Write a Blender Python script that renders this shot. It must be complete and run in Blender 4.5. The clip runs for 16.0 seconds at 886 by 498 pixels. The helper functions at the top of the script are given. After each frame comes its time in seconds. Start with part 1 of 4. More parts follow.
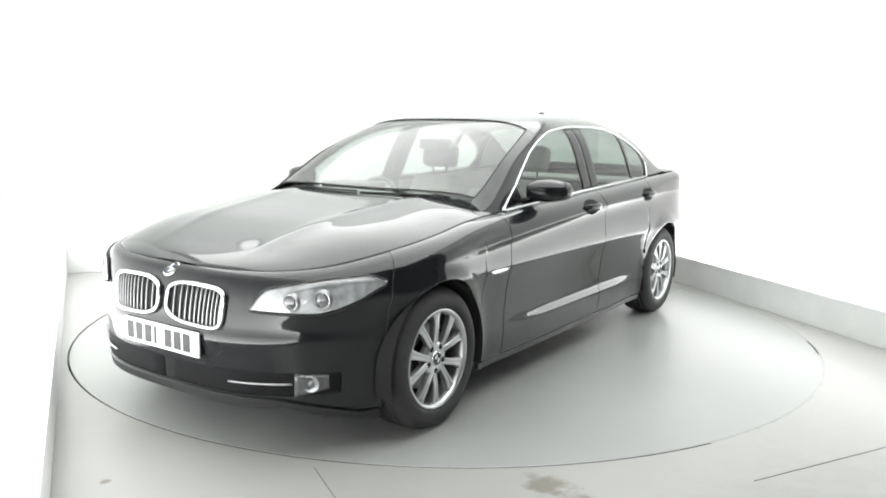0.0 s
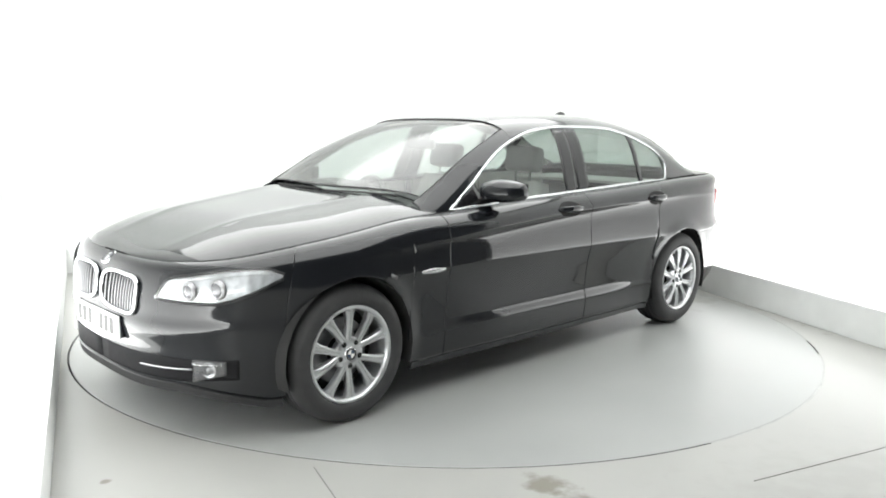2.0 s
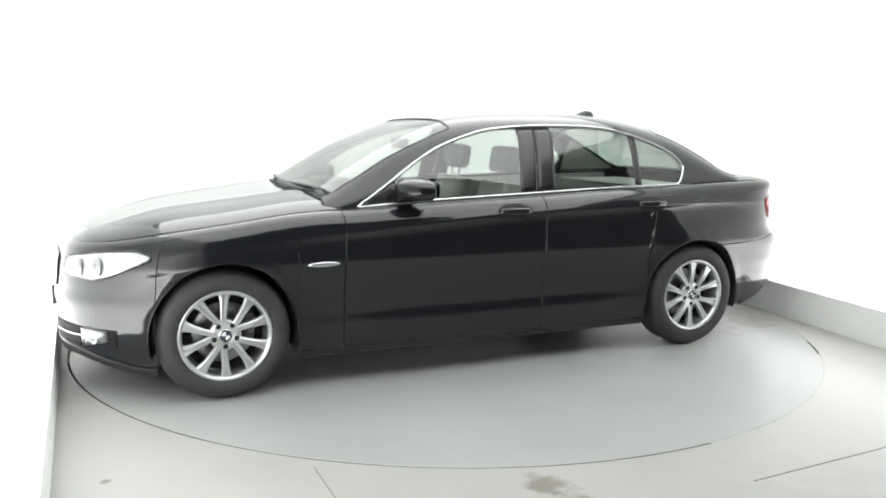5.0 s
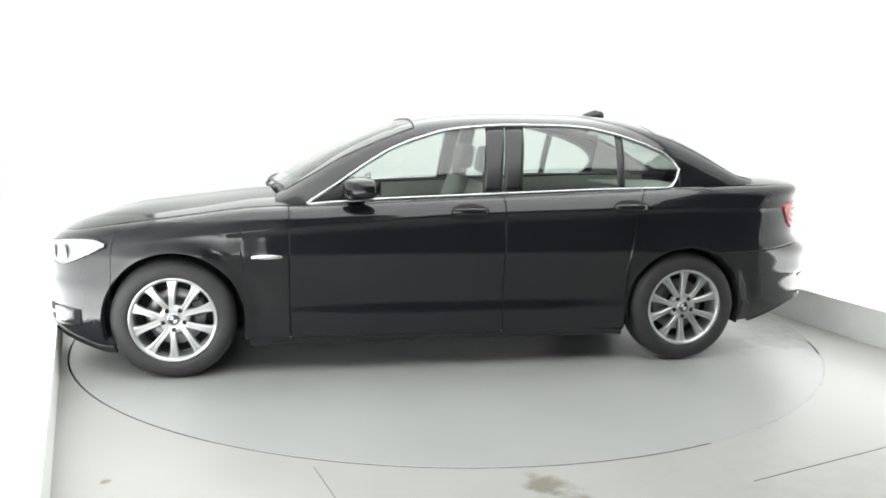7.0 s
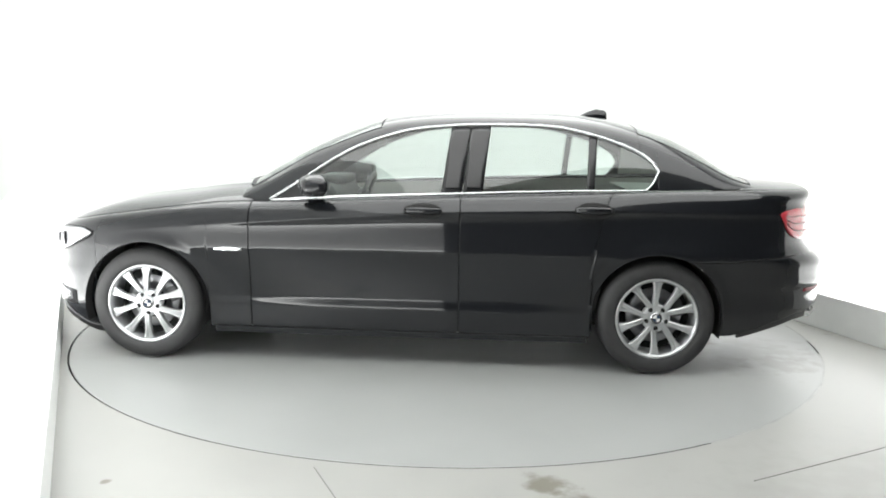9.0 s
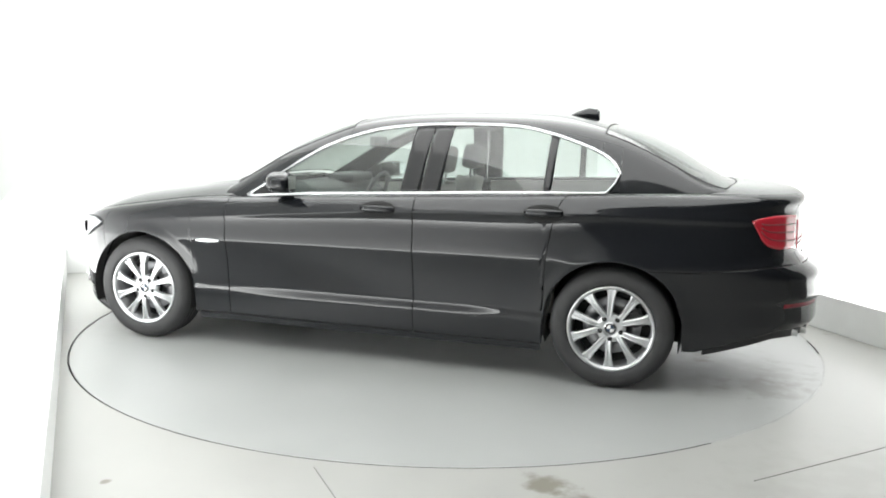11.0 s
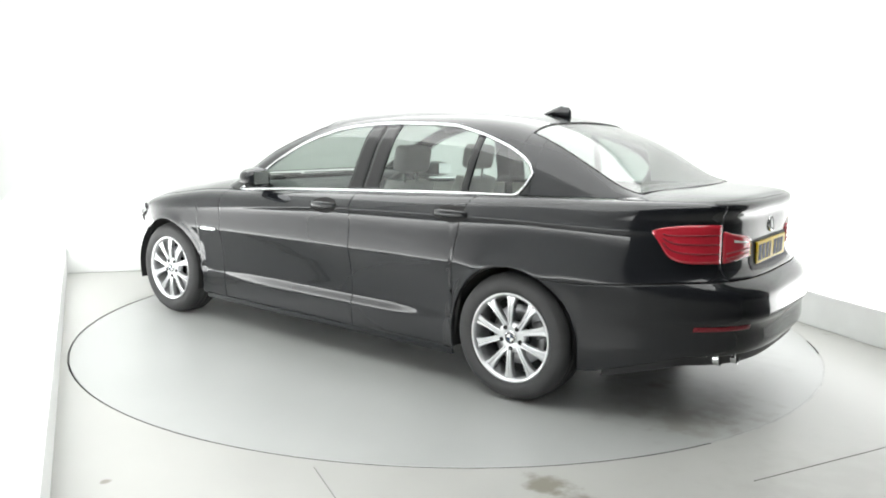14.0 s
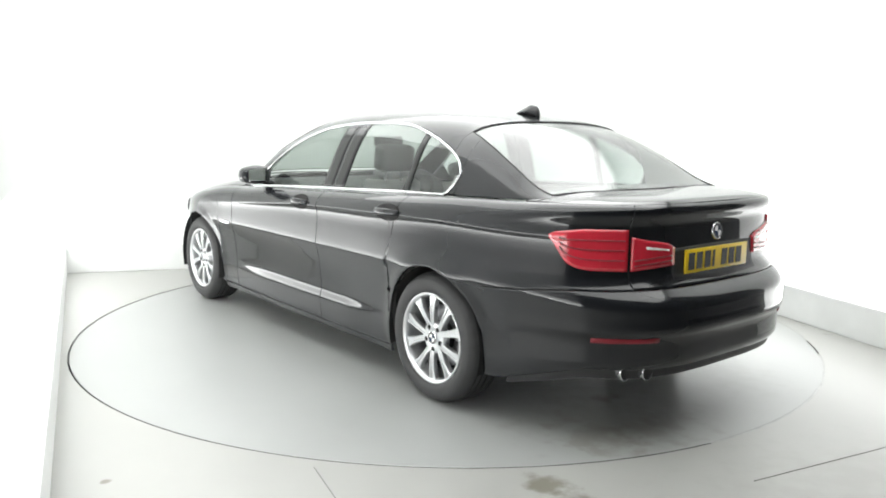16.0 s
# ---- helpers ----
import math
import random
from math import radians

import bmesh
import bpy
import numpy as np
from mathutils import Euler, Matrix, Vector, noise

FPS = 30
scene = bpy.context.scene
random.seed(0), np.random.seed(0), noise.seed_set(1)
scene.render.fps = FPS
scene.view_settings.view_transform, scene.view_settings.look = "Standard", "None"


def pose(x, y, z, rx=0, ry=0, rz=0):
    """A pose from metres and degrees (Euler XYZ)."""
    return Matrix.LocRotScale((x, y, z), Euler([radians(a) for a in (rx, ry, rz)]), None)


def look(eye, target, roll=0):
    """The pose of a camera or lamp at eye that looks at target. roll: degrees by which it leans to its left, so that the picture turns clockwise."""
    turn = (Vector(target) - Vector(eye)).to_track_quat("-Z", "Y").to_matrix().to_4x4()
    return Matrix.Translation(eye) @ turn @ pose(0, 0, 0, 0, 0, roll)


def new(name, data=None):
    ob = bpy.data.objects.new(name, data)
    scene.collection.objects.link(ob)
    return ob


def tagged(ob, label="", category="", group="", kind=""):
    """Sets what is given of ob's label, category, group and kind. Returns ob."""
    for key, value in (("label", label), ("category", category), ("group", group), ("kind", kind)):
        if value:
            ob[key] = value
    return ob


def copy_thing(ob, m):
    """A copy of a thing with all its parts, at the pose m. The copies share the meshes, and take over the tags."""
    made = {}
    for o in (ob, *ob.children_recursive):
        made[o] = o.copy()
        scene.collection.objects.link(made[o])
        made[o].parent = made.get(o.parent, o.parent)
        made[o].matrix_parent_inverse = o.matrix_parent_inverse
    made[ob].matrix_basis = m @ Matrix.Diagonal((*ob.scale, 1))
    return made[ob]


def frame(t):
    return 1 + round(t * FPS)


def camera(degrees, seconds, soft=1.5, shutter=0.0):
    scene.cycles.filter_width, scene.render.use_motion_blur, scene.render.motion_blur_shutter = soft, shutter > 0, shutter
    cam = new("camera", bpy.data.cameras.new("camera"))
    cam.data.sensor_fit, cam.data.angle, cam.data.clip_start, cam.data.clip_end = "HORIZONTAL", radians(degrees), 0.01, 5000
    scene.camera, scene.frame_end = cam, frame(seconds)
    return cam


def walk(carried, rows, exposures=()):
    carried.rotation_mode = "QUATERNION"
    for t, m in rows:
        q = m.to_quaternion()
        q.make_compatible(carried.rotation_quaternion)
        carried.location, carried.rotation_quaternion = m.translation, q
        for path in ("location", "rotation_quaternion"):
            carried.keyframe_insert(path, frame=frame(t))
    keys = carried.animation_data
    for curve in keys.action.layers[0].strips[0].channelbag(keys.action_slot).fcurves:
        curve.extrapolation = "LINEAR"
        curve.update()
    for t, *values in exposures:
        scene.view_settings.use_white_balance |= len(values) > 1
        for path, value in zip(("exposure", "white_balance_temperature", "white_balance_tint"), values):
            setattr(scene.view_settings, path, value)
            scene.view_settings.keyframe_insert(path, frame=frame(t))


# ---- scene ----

# ------------------------------------------------ camera and its walk
cam = camera(59.55, 16.0, soft=1.9)
EYE = (0.0, -5.493, 1.378)
AIM = (EYE[0] - 0.005316, EYE[1] + 0.988208, EYE[2] - 0.153025)
PATH = [(0.0, look(EYE, AIM, 0.927)), (16.0, look(EYE, AIM, 0.927))]
walk(cam, PATH)
scene.view_settings.exposure = 0.0

# ------------------------------------------------ world
world = bpy.data.worlds.new("world")
scene.world = world
world.use_nodes = True
world.node_tree.nodes["Background"].inputs[0].default_value = (0.5, 0.52, 0.55, 1)
world.node_tree.nodes["Background"].inputs[1].default_value = 0.05

LAMP = 3.1         # glow of the ceiling lamps' diffusers


# ------------------------------------------------ materials
def material(name, colour, rough=0.5, metal=0.0, coat=0.0, vary=0.0, scale=8.0, bump=0.0, bump_scale=60.0, spec=0.5, glow=0.0):
    m = bpy.data.materials.new(name)
    m.use_nodes = True
    nt = m.node_tree
    b = nt.nodes["Principled BSDF"]
    b.inputs["Base Color"].default_value = (*colour, 1)
    b.inputs["Roughness"].default_value = rough
    b.inputs["Metallic"].default_value = metal
    b.inputs["Coat Weight"].default_value = coat
    b.inputs["Coat Roughness"].default_value = 0.045
    b.inputs["Specular IOR Level"].default_value = spec
    if glow:
        b.inputs["Emission Color"].default_value = (0.985, 1.0, 0.985, 1)
        b.inputs["Emission Strength"].default_value = glow
    if vary or bump:
        tc = nt.nodes.new("ShaderNodeTexCoord")
    if vary:
        n1 = nt.nodes.new("ShaderNodeTexNoise")
        n1.inputs["Scale"].default_value, n1.inputs["Detail"].default_value = scale, 6
        nt.links.new(tc.outputs["Object"], n1.inputs["Vector"])
        ramp = nt.nodes.new("ShaderNodeMapRange")
        ramp.inputs["From Min"].default_value, ramp.inputs["From Max"].default_value = 0.3, 0.7
        ramp.inputs["To Min"].default_value, ramp.inputs["To Max"].default_value = 1 - vary, 1 + vary
        nt.links.new(n1.outputs["Fac"], ramp.inputs["Value"])
        mul = nt.nodes.new("ShaderNodeVectorMath")
        mul.operation = "SCALE"
        mul.inputs[0].default_value = colour
        nt.links.new(ramp.outputs["Result"], mul.inputs["Scale"])
        nt.links.new(mul.outputs["Vector"], b.inputs["Base Color"])
        r2 = nt.nodes.new("ShaderNodeMapRange")
        r2.inputs["To Min"].default_value, r2.inputs["To Max"].default_value = rough * 0.8, min(1, rough * 1.2)
        nt.links.new(n1.outputs["Fac"], r2.inputs["Value"])
        nt.links.new(r2.outputs["Result"], b.inputs["Roughness"])
    if bump:
        n2 = nt.nodes.new("ShaderNodeTexNoise")
        n2.inputs["Scale"].default_value, n2.inputs["Detail"].default_value = bump_scale, 4
        nt.links.new(tc.outputs["Object"], n2.inputs["Vector"])
        bp = nt.nodes.new("ShaderNodeBump")
        bp.inputs["Strength"].default_value, bp.inputs["Distance"].default_value = bump, 0.004
        nt.links.new(n2.outputs["Fac"], bp.inputs["Height"])
        nt.links.new(bp.outputs["Normal"], b.inputs["Normal"])
    return m


def glass_material(name, tint, base=0.10, rough=0.0):
    m = bpy.data.materials.new(name)
    m.use_nodes = True
    nt = m.node_tree
    nt.nodes.remove(nt.nodes["Principled BSDF"])
    out = nt.nodes["Material Output"]
    mix, clear, gloss, fres = (nt.nodes.new(k) for k in ("ShaderNodeMixShader", "ShaderNodeBsdfTransparent", "ShaderNodeBsdfGlossy", "ShaderNodeLayerWeight"))
    clear.inputs["Color"].default_value = (*tint, 1)
    gloss.inputs["Roughness"].default_value = rough
    fres.inputs["Blend"].default_value = 0.5
    power, scale = nt.nodes.new("ShaderNodeMath"), nt.nodes.new("ShaderNodeMath")
    power.operation, scale.operation = "POWER", "MULTIPLY_ADD"
    power.inputs[1].default_value = 5.0
    scale.inputs[1].default_value, scale.inputs[2].default_value = 0.92, base
    nt.links.new(fres.outputs["Facing"], power.inputs[0])
    nt.links.new(power.outputs[0], scale.inputs[0])
    nt.links.new(scale.outputs[0], mix.inputs[0])
    nt.links.new(clear.outputs[0], mix.inputs[1])
    nt.links.new(gloss.outputs[0], mix.inputs[2])
    nt.links.new(mix.outputs[0], out.inputs["Surface"])
    return m


def floor_material(name, colour, spots):
    """Grey floor paint: broad cloudy wear, fine grain and a few oil stains (x, y, radius, depth)."""
    m = material(name, colour, rough=0.34, vary=0.05, scale=1.7, bump=0.05, bump_scale=140.0)
    nt = m.node_tree
    b = nt.nodes["Principled BSDF"]
    tc = nt.nodes.new("ShaderNodeTexCoord")
    wob = nt.nodes.new("ShaderNodeTexNoise")
    wob.inputs["Scale"].default_value, wob.inputs["Detail"].default_value = 9.0, 5
    nt.links.new(tc.outputs["Object"], wob.inputs["Vector"])
    old = b.inputs["Base Color"].links[0].from_socket
    for x, y, sx, sy, depth in spots:
        sub = nt.nodes.new("ShaderNodeVectorMath")
        sub.operation = "SUBTRACT"
        sub.inputs[1].default_value = (x, y, 0)
        nt.links.new(tc.outputs["Object"], sub.inputs[0])
        div = nt.nodes.new("ShaderNodeVectorMath")
        div.operation = "DIVIDE"
        div.inputs[1].default_value = (sx, sy, 1)
        nt.links.new(sub.outputs[0], div.inputs[0])
        length = nt.nodes.new("ShaderNodeVectorMath")
        length.operation = "LENGTH"
        nt.links.new(div.outputs[0], length.inputs[0])
        add = nt.nodes.new("ShaderNodeMath")
        add.operation = "MULTIPLY_ADD"
        add.inputs[1].default_value = 3.2
        nt.links.new(wob.outputs["Fac"], add.inputs[0])
        nt.links.new(length.outputs["Value"], add.inputs[2])
        ramp = nt.nodes.new("ShaderNodeMapRange")
        ramp.inputs["From Min"].default_value, ramp.inputs["From Max"].default_value = 1.9, 2.5
        ramp.inputs["To Min"].default_value, ramp.inputs["To Max"].default_value = depth, 0.0
        nt.links.new(add.outputs[0], ramp.inputs["Value"])
        mix = nt.nodes.new("ShaderNodeMix")
        mix.data_type = "RGBA"
        nt.links.new(ramp.outputs["Result"], mix.inputs["Factor"])
        nt.links.new(old, mix.inputs["A"])
        mix.inputs["B"].default_value = (0.14, 0.13, 0.10, 1)
        old = mix.outputs["Result"]
    nt.links.new(old, b.inputs["Base Color"])
    return m


def wall_glow_material(name, glow):
    """Glow in place of light washing a wall: brightest at its foot, fading upwards."""
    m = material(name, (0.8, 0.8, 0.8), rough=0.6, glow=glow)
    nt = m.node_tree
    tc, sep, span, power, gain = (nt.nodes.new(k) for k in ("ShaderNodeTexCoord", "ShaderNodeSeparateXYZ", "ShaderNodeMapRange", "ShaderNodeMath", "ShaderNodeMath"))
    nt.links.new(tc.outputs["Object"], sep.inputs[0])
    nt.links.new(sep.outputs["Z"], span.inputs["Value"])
    span.inputs["From Min"].default_value, span.inputs["From Max"].default_value = 0.25, GLOW_TOP
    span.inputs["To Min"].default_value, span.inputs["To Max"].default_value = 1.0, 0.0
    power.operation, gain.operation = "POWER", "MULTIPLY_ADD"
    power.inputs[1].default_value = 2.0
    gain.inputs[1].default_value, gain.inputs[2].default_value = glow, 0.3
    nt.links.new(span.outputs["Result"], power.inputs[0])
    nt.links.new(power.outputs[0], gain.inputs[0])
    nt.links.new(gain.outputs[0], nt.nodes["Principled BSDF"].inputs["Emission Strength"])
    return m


GLOW_TOP = 1.15
GREY = (0.300, 0.308, 0.300)
M_FLOOR = floor_material("floor_paint", (0.315, 0.316, 0.300), [(0.40, -2.62, 0.11, 0.13, 0.85), (0.49, -2.78, 0.12, 0.14, 0.85), (-1.32, -2.66, 0.025, 0.025, 0.9), (2.62, 0.05, 0.03, 0.03, 0.8), (2.66, -0.2, 0.05, 0.02, 0.8), (1.9, -2.6, 0.9, 0.5, 0.10)])
M_TABLE = floor_material("turntable_paint", GREY, [(-1.78, 0.38, 0.09, 0.08, 0.75), (-2.09, 0.83, 0.34, 0.20, 0.34), (-1.95, 0.60, 0.55, 0.50, 0.20), (-2.2, 0.55, 0.18, 0.26, 0.25), (-1.75, -0.5, 0.6, 0.4, 0.12), (1.9, 0.9, 0.7, 0.4, 0.08)])
M_KERB = material("kerb_paint", (0.70, 0.71, 0.70), rough=0.5, vary=0.05, scale=4.0, bump=0.1)
M_WALL = material("white_wall", (0.80, 0.81, 0.80), rough=0.7, vary=0.02, scale=0.7, bump=0.05, bump_scale=30)
M_GLOW_L = wall_glow_material("wall_glow_left", 8.5)
M_GLOW_R = wall_glow_material("wall_glow_right", 4.6)
M_JOINT = material("joint_grey", (0.16, 0.16, 0.15), rough=0.8)
M_SLAT = material("grille_slat", (0.42, 0.42, 0.43), rough=0.3, metal=1.0)
M_CEIL = material("ceiling_white", (0.82, 0.83, 0.82), rough=0.8, vary=0.02, scale=1.0)
M_DARK = material("grey_surround", (0.22, 0.225, 0.23), rough=0.8, vary=0.2, scale=1.0)
M_GAP_FILL = material("gap_fill", (0.30, 0.305, 0.295), rough=0.36, vary=0.20, scale=12.0)
M_PIT = material("groove_black", (0.02, 0.02, 0.02), rough=0.9)
M_LAMP = material("lamp_diffuser", (0.9, 0.9, 0.9), rough=0.6, glow=LAMP)
M_FRAME = material("lamp_frame", (0.7, 0.7, 0.7), rough=0.4)
M_PAINT = material("black_paint", (0.0095, 0.0105, 0.0125), rough=0.3, coat=1.0, spec=0.05)
M_BLACK = material("black_plastic", (0.016, 0.016, 0.017), rough=0.5, vary=0.12, scale=40.0, bump=0.1, bump_scale=300)
M_GLOSS = material("gloss_black_trim", (0.012, 0.012, 0.013), rough=0.15)
M_LINER = material("arch_liner", (0.012, 0.012, 0.012), rough=0.9)
M_CHROME = material("chrome", (0.82, 0.83, 0.84), rough=0.12, metal=1.0)
M_SATIN = material("satin_chrome", (0.75, 0.76, 0.77), rough=0.25, metal=1.0)
M_ALLOY = material("alloy_silver", (0.56, 0.57, 0.58), rough=0.30, metal=0.75, coat=0.5, vary=0.04, scale=30.0)
M_DISC = material("brake_steel", (0.30, 0.30, 0.31), rough=0.4, metal=1.0)
M_TYRE = material("tyre_rubber", (0.033, 0.033, 0.034), rough=0.7, vary=0.2, scale=20.0, bump=0.15, bump_scale=120)
M_GLASS = glass_material("window_glass", (0.68, 0.74, 0.71))
# raised base reflection puts the pale haze of glare into both screens
M_SCREEN = glass_material("hazy_windscreen_glass", (0.58, 0.63, 0.60), base=0.12, rough=0.10)
M_BACK = glass_material("hazy_rear_glass", (0.44, 0.50, 0.47), base=0.20, rough=0.12)
M_LENS = glass_material("lamp_lens", (0.90, 0.91, 0.92), base=0.10, rough=0.05)
M_REFL = material("lamp_reflector", (0.72, 0.73, 0.74), rough=0.35, metal=0.35, vary=0.30, scale=22.0)
M_PROJ = material("projector_glass", (0.17, 0.17, 0.18), rough=0.25, metal=0.5, coat=1.0)
M_INTAKE = material("intake_black", (0.010, 0.010, 0.011), rough=0.8, spec=0.15, vary=0.2, scale=30.0)
M_RED = material("red_lamp_lens", (0.52, 0.022, 0.040), rough=0.15, coat=1.0)
M_RED2 = material("dark_red_lamp_lens", (0.20, 0.008, 0.018), rough=0.4)
M_SEAT = material("pale_leather", (0.46, 0.45, 0.43), rough=0.55, vary=0.06, scale=14.0, bump=0.15, bump_scale=160)
M_HEADREST = material("grey_leather", (0.15, 0.15, 0.15), rough=0.55, vary=0.08, scale=14.0, bump=0.15, bump_scale=160)
M_DASH = material("dashboard_grey", (0.09, 0.09, 0.092), rough=0.6, vary=0.1, scale=30.0, bump=0.1)
M_LINING = material("headlining", (0.50, 0.50, 0.48), rough=0.9, vary=0.05, scale=60)
M_PLATE_W = material("white_plate", (0.80, 0.81, 0.80), rough=0.35)
M_PLATE_Y = material("yellow_plate", (0.80, 0.56, 0.02), rough=0.35)
M_INK = material("plate_black", (0.015, 0.015, 0.015), rough=0.5)
M_BLUE = material("badge_blue", (0.03, 0.05, 0.09), rough=0.2, coat=0.8)
M_WHITE = material("badge_white", (0.8, 0.8, 0.8), rough=0.2, coat=0.8)


# ------------------------------------------------ mesh helpers
def mesh_of(name, verts, faces, mat, smooth=True):
    me = bpy.data.meshes.new(name)
    me.from_pydata([tuple(map(float, v)) for v in verts], [], faces)
    me.materials.append(mat)
    if smooth:
        me.polygons.foreach_set("use_smooth", [True] * len(me.polygons))
    me.update()
    return me


def part(name, data, parent, label=""):
    ob = new(name, data)
    ob.parent = parent
    if label:
        tagged(ob, label)
    return ob


def grid(P, close_u=False, close_v=False):
    """Vertices and quads of an n x m net of points."""
    P = np.asarray(P, float)
    n, m = P.shape[:2]
    faces = []
    for i in range(n if close_u else n - 1):
        for j in range(m if close_v else m - 1):
            a, b = i * m + j, i * m + (j + 1) % m
            c, d = ((i + 1) % n) * m + (j + 1) % m, ((i + 1) % n) * m + j
            faces.append((a, b, c, d))
    return P.reshape(-1, 3), faces


def normals(P):
    du, dv = np.gradient(P, axis=0), np.gradient(P, axis=1)
    n = np.cross(du, dv)
    return n / np.maximum(np.linalg.norm(n, axis=2, keepdims=True), 1e-9)


def flanged(P, outward, depth=0.014, lift=0.0, open_u=False, open_v=False):
    """A sheet whose rim folds inwards by depth; outward(P) tells the side that shows. The last row (open_u)
    or column (open_v) stays unfolded where it meets its mirror image."""
    P = np.asarray(P, float)
    N = normals(P)
    if open_u:
        N[-1, :, 1] = 0
    if open_v:
        N[:, -1, 1] = 0
    N = N / np.maximum(np.linalg.norm(N, axis=2, keepdims=True), 1e-9)
    side = 1 if np.sum(N * outward(P)) >= 0 else -1
    N = N * side
    P = P + N * lift
    cut = ((1, 0 if open_u else 1), (1, 0 if open_v else 1), (0, 0))
    Q, M = np.pad(P, cut, mode="edge"), np.pad(N, cut, mode="edge")
    fold = np.zeros(Q.shape[:2], bool)
    fold[0], fold[:, 0] = True, True
    if not open_u:
        fold[-1] = True
    if not open_v:
        fold[:, -1] = True
    Q = Q - M * (fold[..., None] * depth)
    return grid(Q[::side])


def away(P):
    """Outward from the car's long axis."""
    o = np.array(P, float).copy()
    o[..., 0] *= 0.35
    o[..., 2] -= 0.55
    return o


def near_ends(n, eps=0.006):
    """n steps from 0 to 1 with a close pair at each end."""
    return np.concatenate([[0.0], np.linspace(eps, 1 - eps, n - 2), [1.0]])


def joined(*pieces):
    verts, faces, k = [], [], 0
    for v, f in pieces:
        verts.append(np.asarray(v, float))
        faces += [tuple(i + k for i in q) for q in f]
        k += len(v)
    return np.vstack(verts), faces


def mirrored(vf):
    v, f = vf
    v = np.asarray(v, float) * (1, -1, 1)
    return v, [tuple(reversed(q)) for q in f]


def tube(points, radius, closed=False, sides=8, flat=1.0):
    """A round bar along points."""
    P = [Vector(p) for p in points]
    n = len(P)
    rings, ref = [], Vector((0.13, 0.21, 0.97))
    for i, p in enumerate(P):
        a, b = (P[i - 1] if i or closed else P[i]), (P[(i + 1) % n] if i < n - 1 or closed else P[i])
        d = (b - a).normalized()
        s = d.cross(ref).normalized()
        u = s.cross(d)
        rings.append([p + (s * math.cos(k * math.tau / sides) * flat + u * math.sin(k * math.tau / sides)) * radius for k in range(sides)])
    v, f = grid(np.array([[tuple(q) for q in r] for r in rings]), closed, True)
    if not closed:
        f = f + [tuple(range(sides)), tuple(range((n - 1) * sides, n * sides))]
    return v, f


def lathe(profile, steps=64, turn=math.tau):
    """Profile of (radius, y) turned about the y axis."""
    a = np.linspace(0, turn, steps, endpoint=False)
    P = np.array([[(r * math.cos(t), y, r * math.sin(t)) for r, y in profile] for t in a])
    return grid(P, True, False)


def box(x0, x1, y0, y1, z0, z1, bevel=0.0, segments=2):
    bm = bmesh.new()
    bmesh.ops.create_cube(bm, size=1)
    for v in bm.verts:
        v.co = ((x0 + x1) / 2 + v.co.x * (x1 - x0), (y0 + y1) / 2 + v.co.y * (y1 - y0), (z0 + z1) / 2 + v.co.z * (z1 - z0))
    if bevel:
        bmesh.ops.bevel(bm, geom=bm.edges[:], offset=bevel, segments=segments, profile=0.6, affect="EDGES")
    bm.verts.index_update()
    out = [tuple(v.co) for v in bm.verts], [tuple(v.index for v in f.verts) for f in bm.faces]
    bm.free()
    return out


def moved(vf, m):
    return [tuple(m @ Vector(p)) for p in vf[0]], vf[1]


def loft(sections, cap=True):
    """Closed rings of equal count, joined in order."""
    P = np.array(sections, float)
    v, f = grid(P, False, True)
    m = P.shape[1]
    if cap:
        f = f + [tuple(reversed(range(m))), tuple(range((len(P) - 1) * m, len(P) * m))]
    return v, f


# ------------------------------------------------ the room
TURN = 18.0
C18, S18 = math.cos(radians(TURN)), math.sin(radians(TURN))
WALL_AT = 2.55


def room_point(u, v):
    """Room axes (along the far wall, towards it) to the world."""
    return u * C18 - v * S18, u * S18 + v * C18


def slab(name, a, b, thick, z0, z1, mat, label, category, bevel=0.0):
    """An upright slab whose seen face runs from a to b; its body lies on the left of that way."""
    a, b = Vector(a), Vector(b)
    length = (b - a).length
    ang = math.degrees(math.atan2(b.y - a.y, b.x - a.x))
    v, f = box(0, length, 0, thick, z0, z1, bevel)
    ob = new(name, mesh_of(name, v, f, mat, smooth=False))
    ob.matrix_world = pose(a.x, a.y, 0, 0, 0, ang)
    return tagged(ob, label, category, kind="structure")


